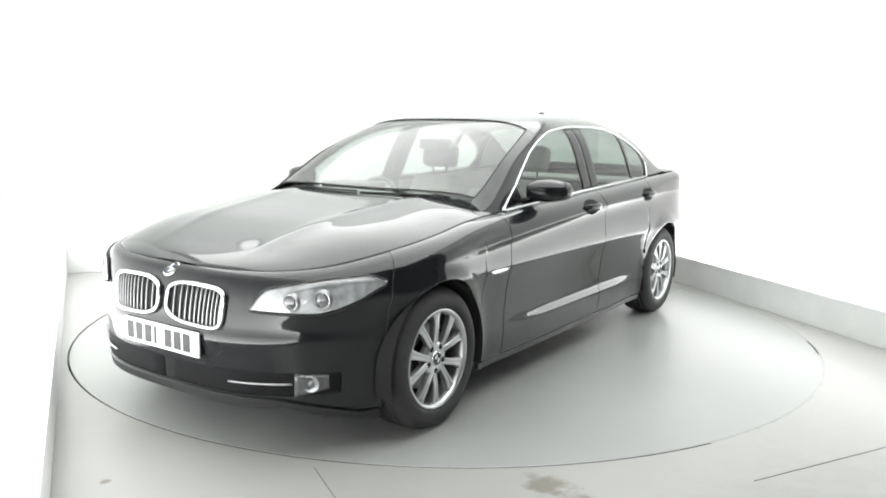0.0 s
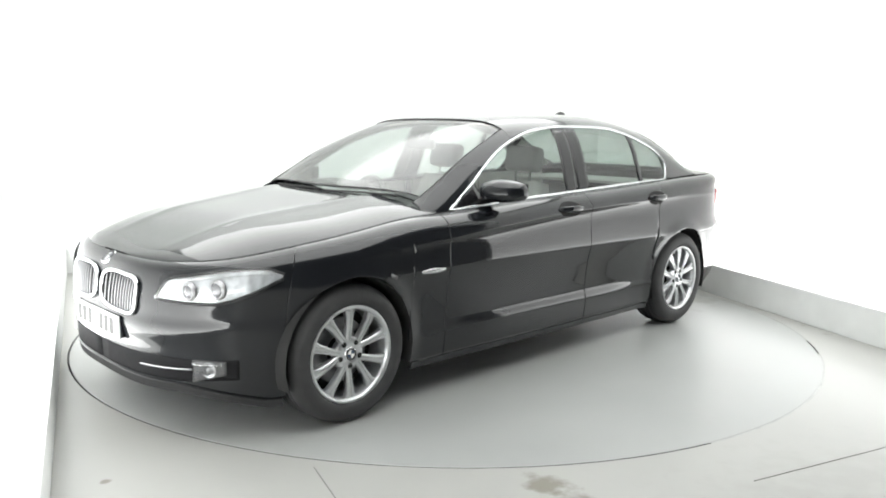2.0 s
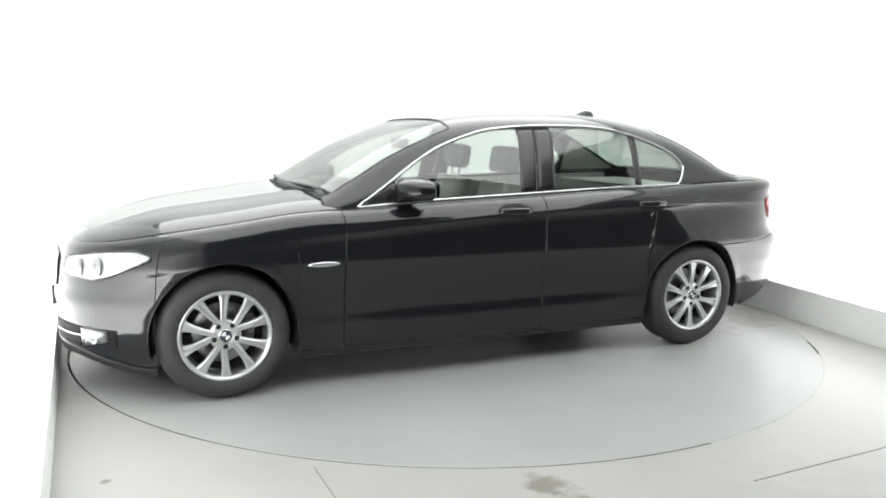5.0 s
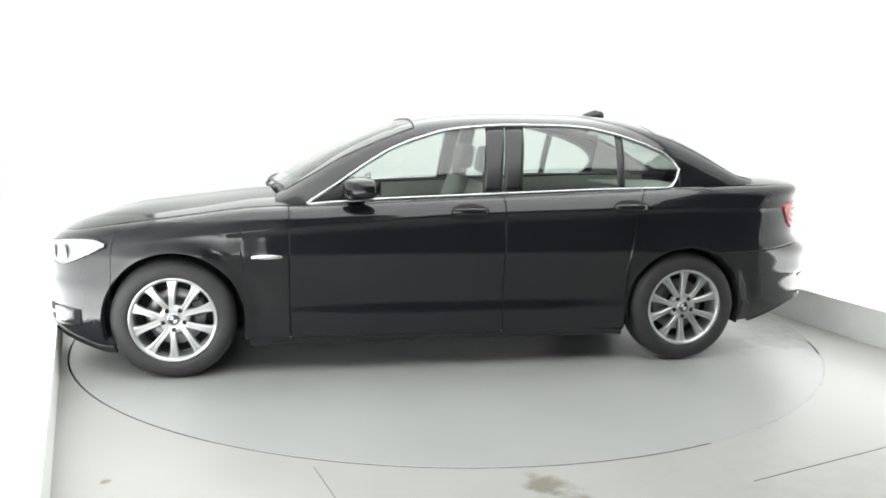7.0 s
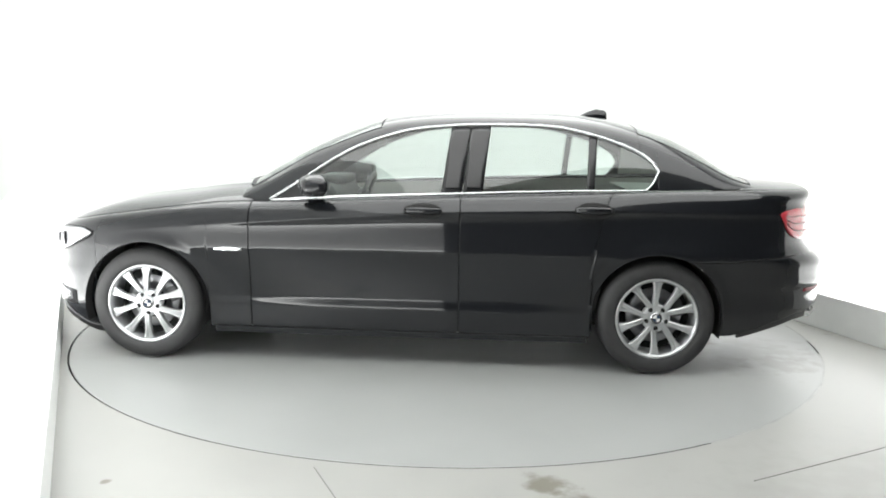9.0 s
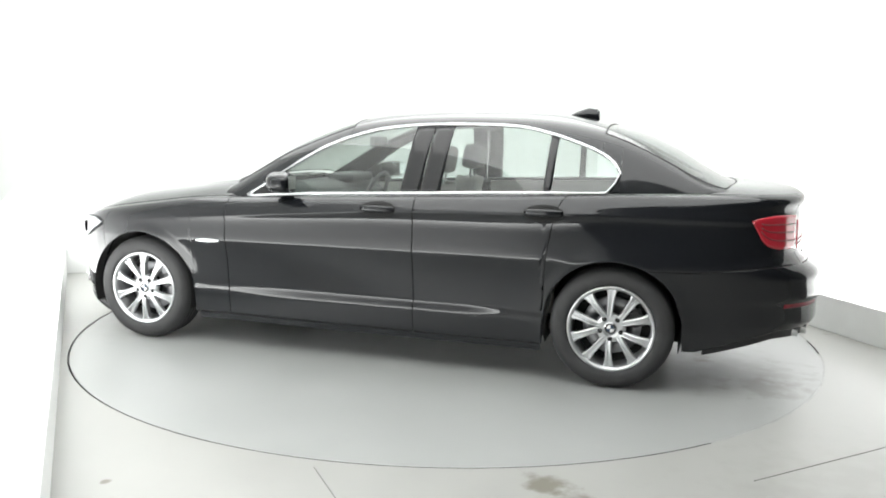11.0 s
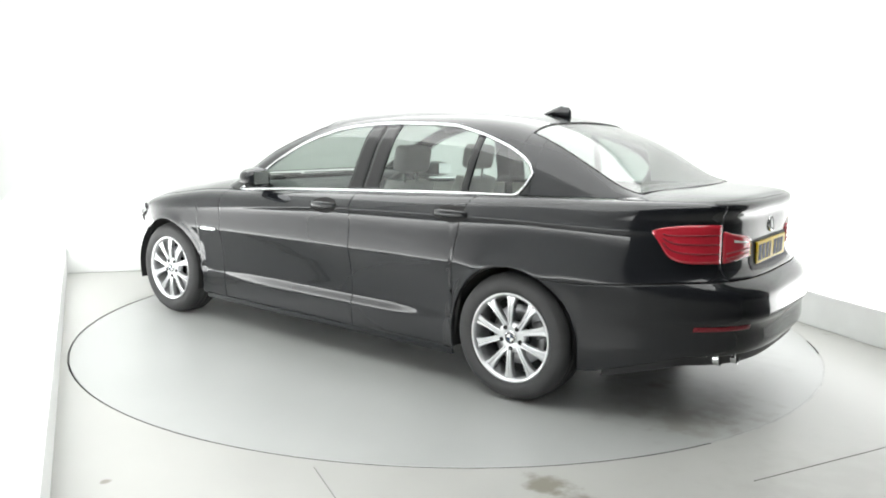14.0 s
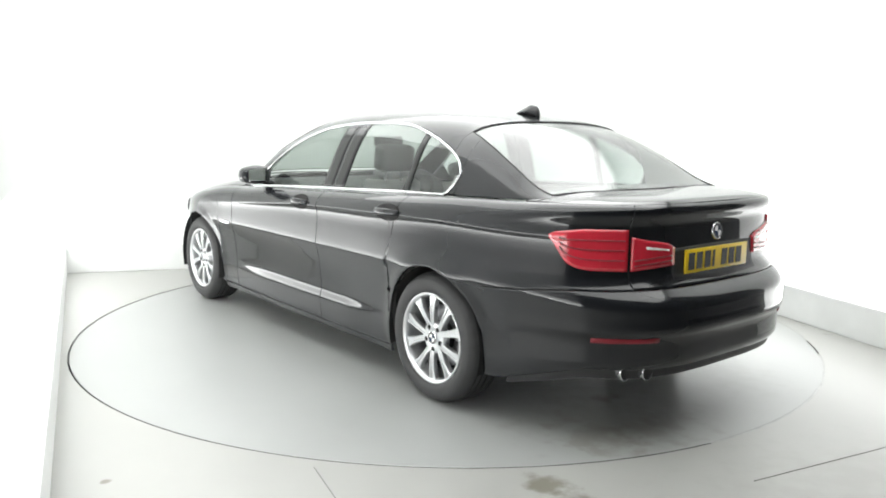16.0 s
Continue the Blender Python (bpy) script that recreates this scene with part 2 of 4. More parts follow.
def build_room():
    # ground with a round hole for the turntable
    steps, R = 200, 2.4855
    ring_in = [(R * math.cos(k * math.tau / steps), R * math.sin(k * math.tau / steps)) for k in range(steps)]
    verts, faces = [], []
    for rad in (1.0, 1.06, 1.5, 3.0, 7.0):
        for x, y in ring_in:
            verts.append((x * rad, y * rad, 0))
    for r in range(4):
        for k in range(steps):
            faces.append((r * steps + k, (r + 1) * steps + k, (r + 1) * steps + (k + 1) % steps, r * steps + (k + 1) % steps))
    base = len(verts)
    for x, y in ring_in:
        verts.append((x, y, -0.06))
    for k in range(steps):
        faces.append((k, (k + 1) % steps, base + (k + 1) % steps, base + k))
    ground = new("ground", mesh_of("ground", verts, faces, M_FLOOR, smooth=False))
    tagged(ground, "pale grey painted concrete floor with oil stains", "floor", kind="structure")
    v, f = lathe([(2.30, -0.055), (2.52, -0.055)], 96)
    pit = new("groove", mesh_of("groove", [(p[0], p[2], p[1]) for p in v], f, M_PIT, smooth=False))
    tagged(pit, "dark gap round the turntable in the floor", "groove", kind="structure")

    # pale strips added over part of the gap, where glare washes out its line
    for a0, a1 in ((-61, -16), (-9, 62)):
        ring = np.radians(np.linspace(a0, a1, 40))
        v, f = grid([[(r * math.cos(t), r * math.sin(t), z) for r, z in ((2.4715, -0.003), (2.4745, -0.0010), (2.4835, -0.0008), (2.4875, -0.003))] for t in ring])
        dust = new("groove_fill", mesh_of("groove_fill", v, f[::-1], M_GAP_FILL, smooth=False))
        tagged(dust, "pale grey strip added to hide the gap round the turntable", "dust", kind="structure")
    for p, q in (((1.25, -2.55), (3.4, -1.47)), ((-0.53, -2.50), (-0.30, -2.98))):
        p, q = Vector(p), Vector(q)
        joint = new("floor_joint", mesh_of("floor_joint", *box(0, (q - p).length, -0.002, 0.002, -0.004, 0.0015), M_JOINT, smooth=False))
        joint.matrix_world = pose(p.x, p.y, 0, 0, 0, math.degrees(math.atan2(q.y - p.y, q.x - p.x)))
        tagged(joint, "thin dark joint in the painted floor", "floor joint", kind="structure")
    corner_l = room_point(-2.87, WALL_AT)
    corner_r = room_point(WALL_AT, WALL_AT)
    right_end = room_point(WALL_AT, -2.2)
    left_end = (-0.44, -4.95)
    # kerbs stand 0.25 m high, the walls rise just behind them
    slab("kerb_back", corner_l, corner_r, 0.10, 0, 0.25, M_KERB, "low grey painted kerb along the white wall", "kerb", 0.008)
    slab("kerb_right", corner_r, right_end, 0.10, 0, 0.25, M_KERB, "low grey painted kerb along the white wall", "kerb", 0.008)
    bl, br = room_point(-3.4, WALL_AT + 0.05), room_point(WALL_AT + 0.05, WALL_AT + 0.05)
    slab("wall_back", bl, br, 0.14, 0.25, 3.3, M_WALL, "plain white studio wall", "wall")
    rr = room_point(WALL_AT + 0.05, -2.2)
    # the side walls' lower bands glow themselves, for light that falls on them
    slab("wall_glow_right", br, rr, 0.14, 0.25, GLOW_TOP, M_GLOW_R, "low white wall band, glowing in place of light washed up it", "light panel")
    slab("wall_right", br, rr, 0.14, GLOW_TOP, 3.3, M_WALL, "plain white studio wall", "wall")
    way = Vector((-0.428, 0.904))
    # left kerb in the wall's white: the glare on it is put into colour
    slab("kerb_left", left_end, corner_l, 0.10, 0, 0.25, M_WALL, "low kerb along the white wall, whitened for the glare on it", "kerb", 0.008)
    back = Vector((-0.904, -0.428)) * 0.05
    la, lb = Vector(left_end) + back, Vector(corner_l) + back + way * 0.10
    slab("wall_glow_left", la, lb, 0.14, 0.25, GLOW_TOP, M_GLOW_L, "low white wall band, glowing in place of light washed up it", "light panel")
    slab("wall_left", la, lb, 0.14, GLOW_TOP, 3.3, M_WALL, "plain white studio wall", "wall")
    # grey hall round the bay, and its ceiling
    for name, a, b in (("wall_hall_south", (9, -9), (-9, -9)), ("wall_hall_west", (-9, -9), (-9, 9)), ("wall_hall_north", (-9, 9), (9, 9)), ("wall_hall_east", (9, 9), (9, -9))):
        slab(name, a, b, 0.2, 0, 3.5, M_DARK, "plain dim grey wall of the hall", "wall")
    hall = new("ceiling_hall", mesh_of("ceiling_hall", *box(-9.2, 9.2, -9.2, 9.2, 3.5, 3.6), M_DARK, smooth=False))
    tagged(hall, "plain dim grey ceiling of the hall", "ceiling", kind="structure")
    v, f = box(-3.6, 2.8, -4.2, 2.8, 3.32, 3.40)
    bay = new("ceiling_bay", mesh_of("ceiling_bay", v, f, M_CEIL, smooth=False))
    bay.matrix_world = pose(0, 0, 0, 0, 0, TURN)
    tagged(bay, "white ceiling over the turntable bay", "ceiling", kind="structure")


def build_ceiling_lamps():
    first = new("ceiling_light")
    tagged(first, "long white ceiling lamp with a glowing diffuser", "ceiling light", group="lamps over the bay")
    w, l = 1.270, 5.2
    part("diffuser", mesh_of("diffuser", *box(-l / 2, l / 2, -w / 2, w / 2, -0.03, -0.005), M_LAMP, smooth=False), first)
    part("frame", mesh_of("frame", *joined(box(-l / 2 - 0.03, l / 2 + 0.03, w / 2, w / 2 + 0.004, -0.03, 0), box(-l / 2 - 0.03, l / 2 + 0.03, -w / 2 - 0.004, -w / 2, -0.03, 0),
                                           box(l / 2, l / 2 + 0.03, -w / 2, w / 2, -0.04, 0), box(-l / 2 - 0.03, -l / 2, -w / 2, w / 2, -0.04, 0)), M_FRAME, smooth=False), first)
    places = []
    for v in (-3.18, -1.90, -0.62, 0.66, 1.94):
        x, y = room_point(-0.15, v)
        places.append(pose(x, y, 3.318, 0, 0, TURN))
    first.matrix_basis = places[0]
    for m in places[1:]:
        copy_thing(first, m)


def build_turntable():
    table = new("turntable", mesh_of("turntable", [(p[0], p[2], p[1]) for p in lathe([(0.0001, 0), (0.8, 0), (1.6, 0), (2.47, 0), (2.475, -0.002), (2.477, -0.05)], 160)[0]],
                                     lathe([(0.0001, 0), (0.8, 0), (1.6, 0), (2.47, 0), (2.475, -0.002), (2.477, -0.05)], 160)[1], M_TABLE, smooth=False))
    # black band added on the rim: the gap's shade put into colour
    v, f = lathe([(2.4755, -0.0015), (2.4780, -0.003), (2.4790, -0.05)], 160)
    part("edge_band", mesh_of("edge_band", [(p[0], p[2], p[1]) for p in v], f, M_PIT, smooth=False), table, "black edge band added to keep the gap dark")
    return tagged(table, "round grey painted turntable flush with the floor", "turntable")


# ------------------------------------------------ the car's surface
def curve(*pairs):
    xs, ys = np.array(sorted(pairs), float).T
    # smooth monotone cubic through the pairs
    h = np.diff(xs)
    s = np.diff(ys) / h
    m = np.zeros_like(xs)
    m[0], m[-1] = s[0], s[-1]
    for i in range(1, len(xs) - 1):
        m[i] = 0 if s[i - 1] * s[i] <= 0 else 2 * s[i - 1] * s[i] / (s[i - 1] + s[i])

    def at(x):
        x = np.clip(np.asarray(x, float), xs[0], xs[-1])
        i = np.clip(np.searchsorted(xs, x) - 1, 0, len(h) - 1)
        t = (x - xs[i]) / h[i]
        return ((2 * t**3 - 3 * t**2 + 1) * ys[i] + (t**3 - 2 * t**2 + t) * h[i] * m[i] + (3 * t**2 - 2 * t**3) * ys[i + 1] + (t**3 - t**2) * h[i] * m[i + 1])
    return at


XF0, XR0 = 1.20, -1.40          # where the plan's corners begin
NF, NR = 3.15, 3.4
nose_x = curve((0.10, 2.20), (0.16, 2.25), (0.275, 2.275), (0.425, 2.280), (0.50, 2.290), (0.515, 2.288), (0.54, 2.277), (0.61, 2.270), (0.70, 2.255), (0.76, 2.232), (0.80, 2.202), (0.9, 2.08))
tail_x = curve((0.15, -2.46), (0.216, -2.52), (0.30, -2.555), (0.355, -2.570), (0.375, -2.585), (0.39, -2.588), (0.46, -2.586), (0.495, -2.592), (0.515, -2.606), (0.53, -2.607), (0.57, -2.602), (0.63, -2.595), (0.66, -2.575), (0.69, -2.535), (0.72, -2.495), (0.76, -2.472), (0.87, -2.466), (0.97, -2.464), (1.03, -2.482), (1.075, -2.480))
top_z = curve((2.31, 0.765), (2.2, 0.778), (2.02, 0.800), (1.75, 0.846), (1.42, 0.893), (1.08, 0.935), (0.75, 0.952), (0.4, 0.975), (-0.2, 1.002), (-1.06, 1.036), (-1.39, 1.047), (-1.9, 1.060), (-2.25, 1.066), (-2.6, 1.066))
side_w = curve((0.10, 0.8660), (0.16, 0.8870), (0.22, 0.9010), (0.30, 0.9100), (0.36, 0.9150), (0.42, 0.9180), (0.48, 0.9220), (0.56, 0.9310), (0.62, 0.9420), (0.66, 0.9520), (0.675, 0.9565), (0.685, 0.9575), (0.70, 0.9565), (0.78, 0.9490), (0.86, 0.9420), (0.92, 0.9400), (1.10, 0.9400))
lip_w = curve((1.3, 0.25), (0.9, 0.3), (0.3, 1.0), (-0.6, 1.0), (-0.95, 0.3), (-1.3, 0.2))
plan_w = curve((2.4, 0.96), (1.9, 0.985), (1.48, 1.0), (1.0, 0.985), (0.3, 0.985), (-0.6, 0.99), (-1.48, 1.01), (-1.9, 1.0), (-2.6, 0.97))
roll_r = curve((2.3, 0.05), (1.9, 0.08), (1.4, 0.105), (1.0, 0.11), (0.7, 0.115), (-1.2, 0.12), (-1.8, 0.12), (-2.2, 0.08), (-2.6, 0.05))
roll_d = curve((2.3, 0.05), (1.9, 0.07), (1.4, 0.085), (1.0, 0.08), (0.7, 0.085), (-1.2, 0.10), (-1.8, 0.10), (-2.2, 0.06), (-2.6, 0.04))
crease_z = curve((2.0, 0.72), (1.4, 0.79), (0.9, 0.83), (0.39, 0.868), (-0.24, 0.908), (-0.88, 0.926), (-1.52, 0.938), (-2.06, 0.932), (-2.6, 0.92))
crease_a = curve((2.0, 0.0), (1.3, 0.004), (0.8, 0.010), (0.2, 0.013), (-1.6, 0.013), (-2.1, 0.008), (-2.4, 0.0))
ARCH = ((1.484, 0.372), (-1.484, 0.372))
HUB_Z = 0.333


def half_width(x, z):
    d = np.maximum(top_z(x) - z, 0)
    t = np.clip(1 - d / roll_d(x), 0, 1)
    haunch = 0.040 * np.exp(-((x + 1.65) / 0.45) ** 2)      # the rear wing leans in above its wheel arch
    w = side_w(z) * plan_w(x) - haunch * np.clip((z - 0.70) / 0.24, 0, 1) - (roll_r(x) - haunch) * (1 - np.sqrt(np.maximum(1 - t * t, 0)))
    w = w + 0.017 * lip_w(x) * np.clip((0.39 - z) / 0.045, 0, 1)
    ridge = np.exp(-(np.sqrt((z - crease_z(x)) ** 2 + 0.006 ** 2) - 0.006) / 0.026) * crease_a(x) * 1.25
    flare = 0.0
    for cx, r in ARCH:
        dist = np.hypot(x - cx, z - HUB_Z)
        flare = flare + 0.010 * np.exp(-((dist - r) / 0.05) ** 2)
    return w + ridge * np.clip(d / 0.03, 0, 1) + flare


def end_pull(x, z, depth, reach):
    t = np.clip(1 - np.maximum(top_z(x) - z, 0) / reach, 0, 1)
    return depth * (1 - np.sqrt(np.maximum(1 - t * t, 0)))


def shell(q, z):
    """The lower body's left half: q is x along the side, and runs on round the corners to q = 2.2 at the
    front's middle and q = -2.4 at the tail's middle."""
    q, z = np.broadcast_arrays(np.asarray(q, float), np.asarray(z, float))
    x, y = q.copy(), half_width(np.clip(q, XR0, XF0), z)
    pf, pr = np.clip(q - XF0, 0, 1) * math.pi / 2, np.clip(XR0 - q, 0, 1) * math.pi / 2
    xx = np.where(q > XF0, XF0 + 1.08 * np.sin(pf) ** (2 / NF), np.where(q < XR0, XR0 - 1.15 * np.sin(pr) ** (2 / NR), q))
    for _ in range(3):
        xe = nose_x(z) - end_pull(xx, z, 0.035, 0.03)
        xf = XF0 + (xe - XF0) * np.sin(pf) ** (2 / NF)
        xt = tail_x(z) + end_pull(xx, z, 0.03, 0.03)
        xr = XR0 - (XR0 - xt) * np.sin(pr) ** (2 / NR)
        xx = np.where(q > XF0, xf, np.where(q < XR0, xr, q))
    y = half_width(xx, z)
    y = np.where(q > XF0, y * np.cos(pf) ** (2 / NF), np.where(q < XR0, y * np.cos(pr) ** (2 / NR), y))
    return np.stack([xx, y, z], -1)


def q_of(x, z=0.5):
    """The shell's q at a given x."""
    if x > XF0:
        return XF0 + math.asin(min(1, ((x - XF0) / (float(nose_x(z)) - XF0)) ** (NF / 2))) / (math.pi / 2)
    if x < XR0:
        return XR0 - math.asin(min(1, ((XR0 - x) / (XR0 - float(tail_x(z)))) ** (NR / 2))) / (math.pi / 2)
    return x


def q_of_y(y, z, front):
    """The shell's q at a given y of the front or the tail."""
    y = y + 0.030 if y > 0.2 else y
    lo, hi = (XF0 + 0.35, XF0 + 1) if front else (XR0 - 1, XR0 - 0.35)
    for _ in range(30):
        mid = (lo + hi) / 2
        big = float(shell(mid, z)[1]) > y
        if front:
            lo, hi = (mid, hi) if big else (lo, mid)
        else:
            lo, hi = (lo, mid) if big else (mid, hi)
    return (lo + hi) / 2


def arch_z(x, base):
    z = np.broadcast_to(np.asarray(base, float), np.shape(x)).copy()
    for cx, r in ARCH:
        dx = np.abs(np.asarray(x) - cx)
        z = np.where(dx < r, np.maximum(z, HUB_Z + np.sqrt(np.maximum(r * r - dx * dx, 0))), z)
    return z


def sheet(qa, qb, zlo, zhi, nq=40, nz=24, lift=0.0, fold=0.014, eps=0.0016, mid=False, top=False):
    """A piece of the shell between q edges (functions of the height's share) and z edges (functions of x)."""
    s, v = near_ends(nq, eps), near_ends(nz, 0.01)
    qa_v = np.array([qa(t) if callable(qa) else qa for t in v])
    qb_v = np.array([qb(t) if callable(qb) else qb for t in v])
    Q = qa_v[None, :] + (qb_v - qa_v)[None, :] * s[:, None]
    X = shell(Q, np.full_like(Q, 0.5))[..., 0]
    lo = zlo(X) if callable(zlo) else np.full_like(X, zlo)
    hi = zhi(X) if callable(zhi) else np.full_like(X, zhi)
    for _ in range(4):
        if callable(zhi):
            hi = zhi(shell(Q, hi)[..., 0])
    rise = 1 - (1 - v) ** 2 if top else v
    P = shell(Q, lo + (hi - lo) * rise[None, :])
    return flanged(P, away, fold, lift, open_u=mid)


# upper body: cross-sections along x
ridge_z = curve((1.10, 0.990), (1.04, 1.022), (0.92, 1.085), (0.77, 1.167), (0.55, 1.280), (0.33, 1.378), (0.13, 1.444), (-0.06, 1.474), (-0.24, 1.488), (-0.43, 1.495), (-0.62, 1.497), (-0.81, 1.496),
                (-1.0, 1.488), (-1.19, 1.468), (-1.38, 1.430), (-1.58, 1.372), (-1.77, 1.287), (-1.97, 1.168), (-2.10, 1.106), (-2.2, 1.085), (-2.32, 1.070))
crown = curve((1.1, 0.01), (0.85, 0.012), (0.6, 0.015), (0.35, 0.02), (0.13, 0.025), (-0.1, 0.032), (-1.1, 0.040), (-1.4, 0.046), (-1.8, 0.050), (-2.1, 0.024), (-2.3, 0.005))
square = curve((1.1, 2.2), (0.95, 2.4), (0.75, 3.8), (0.5, 6.0), (-1.4, 5.5), (-1.7, 4.4), (-2.0, 2.8), (-2.2, 2.4))
belt_y = curve((1.1, 0.7700), (0.75, 0.8250), (0.0, 0.8350), (-0.9, 0.8300), (-1.4, 0.8050), (-1.8, 0.7600), (-2.3, 0.6850))
dlo_top = curve((0.765, 0.955), (0.59, 1.065), (0.42, 1.180), (0.26, 1.269), (0.09, 1.332), (-0.07, 1.373), (-0.24, 1.393), (-0.40, 1.404), (-0.57, 1.407), (-0.73, 1.406), (-0.90, 1.398), (-1.07, 1.366), (-1.23, 1.319), (-1.37, 1.262), (-1.45, 1.207), (-1.485, 1.155))
dlo_bot = curve((0.765, 0.950), (0.4, 0.977), (-0.2, 1.004), (-1.06, 1.038), (-1.405, 1.046), (-1.45, 1.085), (-1.485, 1.150))
screen_y = curve((1.05, 0.7260), (0.85, 0.7210), (0.6, 0.6960), (0.35, 0.6560), (0.13, 0.6110), (0.0, 0.5860))
rear_y = curve((-1.36, 0.5900), (-1.6, 0.6300), (-1.85, 0.6600), (-2.0, 0.6700), (-2.1, 0.6600), (-2.3, 0.6000))
SECT = np.linspace(0, math.pi / 2, 240)


def section(x):
    """(y, z) of the upper body at x, from the belt to the middle."""
    zb, zr = float(top_z(x)) - 0.002, float(ridge_z(x))
    n = float(square(x))
    c, s = np.cos(SECT) ** (2 / n), np.sin(SECT) ** (2 / n)
    yb = float(belt_y(x))
    z = zb + (zr - zb) * s
    y = (yb - 0.35 * np.maximum(z - zb, 0)) * c
    z = z - float(crown(x)) * (y / yb) ** 2 * s
    return y, z


def upper_at_z(x, z):
    y, zz = section(x)
    k = int(np.argmax(zz))
    return float(np.interp(z, zz[:k + 1], y[:k + 1]))


def upper_at_y(x, y):
    yy, zz = section(x)
    return float(np.interp(-y, -yy, zz))


def upper_strip(xs, start, stop, n=14):
    """Rows along xs of section points from height start(x) up to side distance stop(x)."""
    P = []
    for x in xs:
        y, z = section(x)
        arc = np.concatenate([[0], np.cumsum(np.hypot(np.diff(y), np.diff(z)))])
        k = int(np.argmax(z))
        a0 = float(np.interp(start(x), z[:k + 1], arc[:k + 1]))
        a1 = float(np.interp(-stop(x), -y, arc))
        a = a0 + (max(a1, a0 + 0.002) - a0) * near_ends(n, 0.012)
        P.append(np.stack([np.full(n, x), np.interp(a, arc, y), np.interp(a, arc, z)], -1))
    return np.array(P)


def side_pane(x0, x1, zlo, zhi, nx=18, nz=10, inset=0.0, lean0=0.0, lean1=0.0):
    """A pane of the side glass between x0 and x1 (each edge leans by lean metres of x per metre of height)."""
    P = np.zeros((nx, nz, 3))
    for i, s in enumerate(np.linspace(0, 1, nx)):
        for j, v in enumerate(np.linspace(0, 1, nz)):
            h = 0.4 * v
            x = x0 + lean0 * h + (x1 + lean1 * h - x0 - lean0 * h) * s
            z = float(zlo(x)) + (float(zhi(x)) - float(zlo(x))) * v
            P[i, j] = (x, upper_at_z(x, z) - inset, z)
    return P


# ------------------------------------------------ the car
def both(name, vf, mat, parent, label="", right=""):
    """The same part on the car's left and right."""
    a = part(name, mesh_of(name, *vf, mat), parent, label)
    b = part(name, mesh_of(name, *mirrored(vf), mat), parent, right or label)
    return a, b


def whole(vf):
    """A left half and its mirror image as one sheet."""
    return joined(vf, mirrored(vf))


def sill_z(x):
    return arch_z(x, 0.205)


def lip_z(x):
    """Lower edge of the front lip: high in the middle, low at the corners."""
    return 0.135 + 0.085 * np.clip((np.asarray(x, float) - 1.90) / 0.28, 0, 1)


def door_edge(v):
    return -1.105 - 0.135 * v ** 1.4


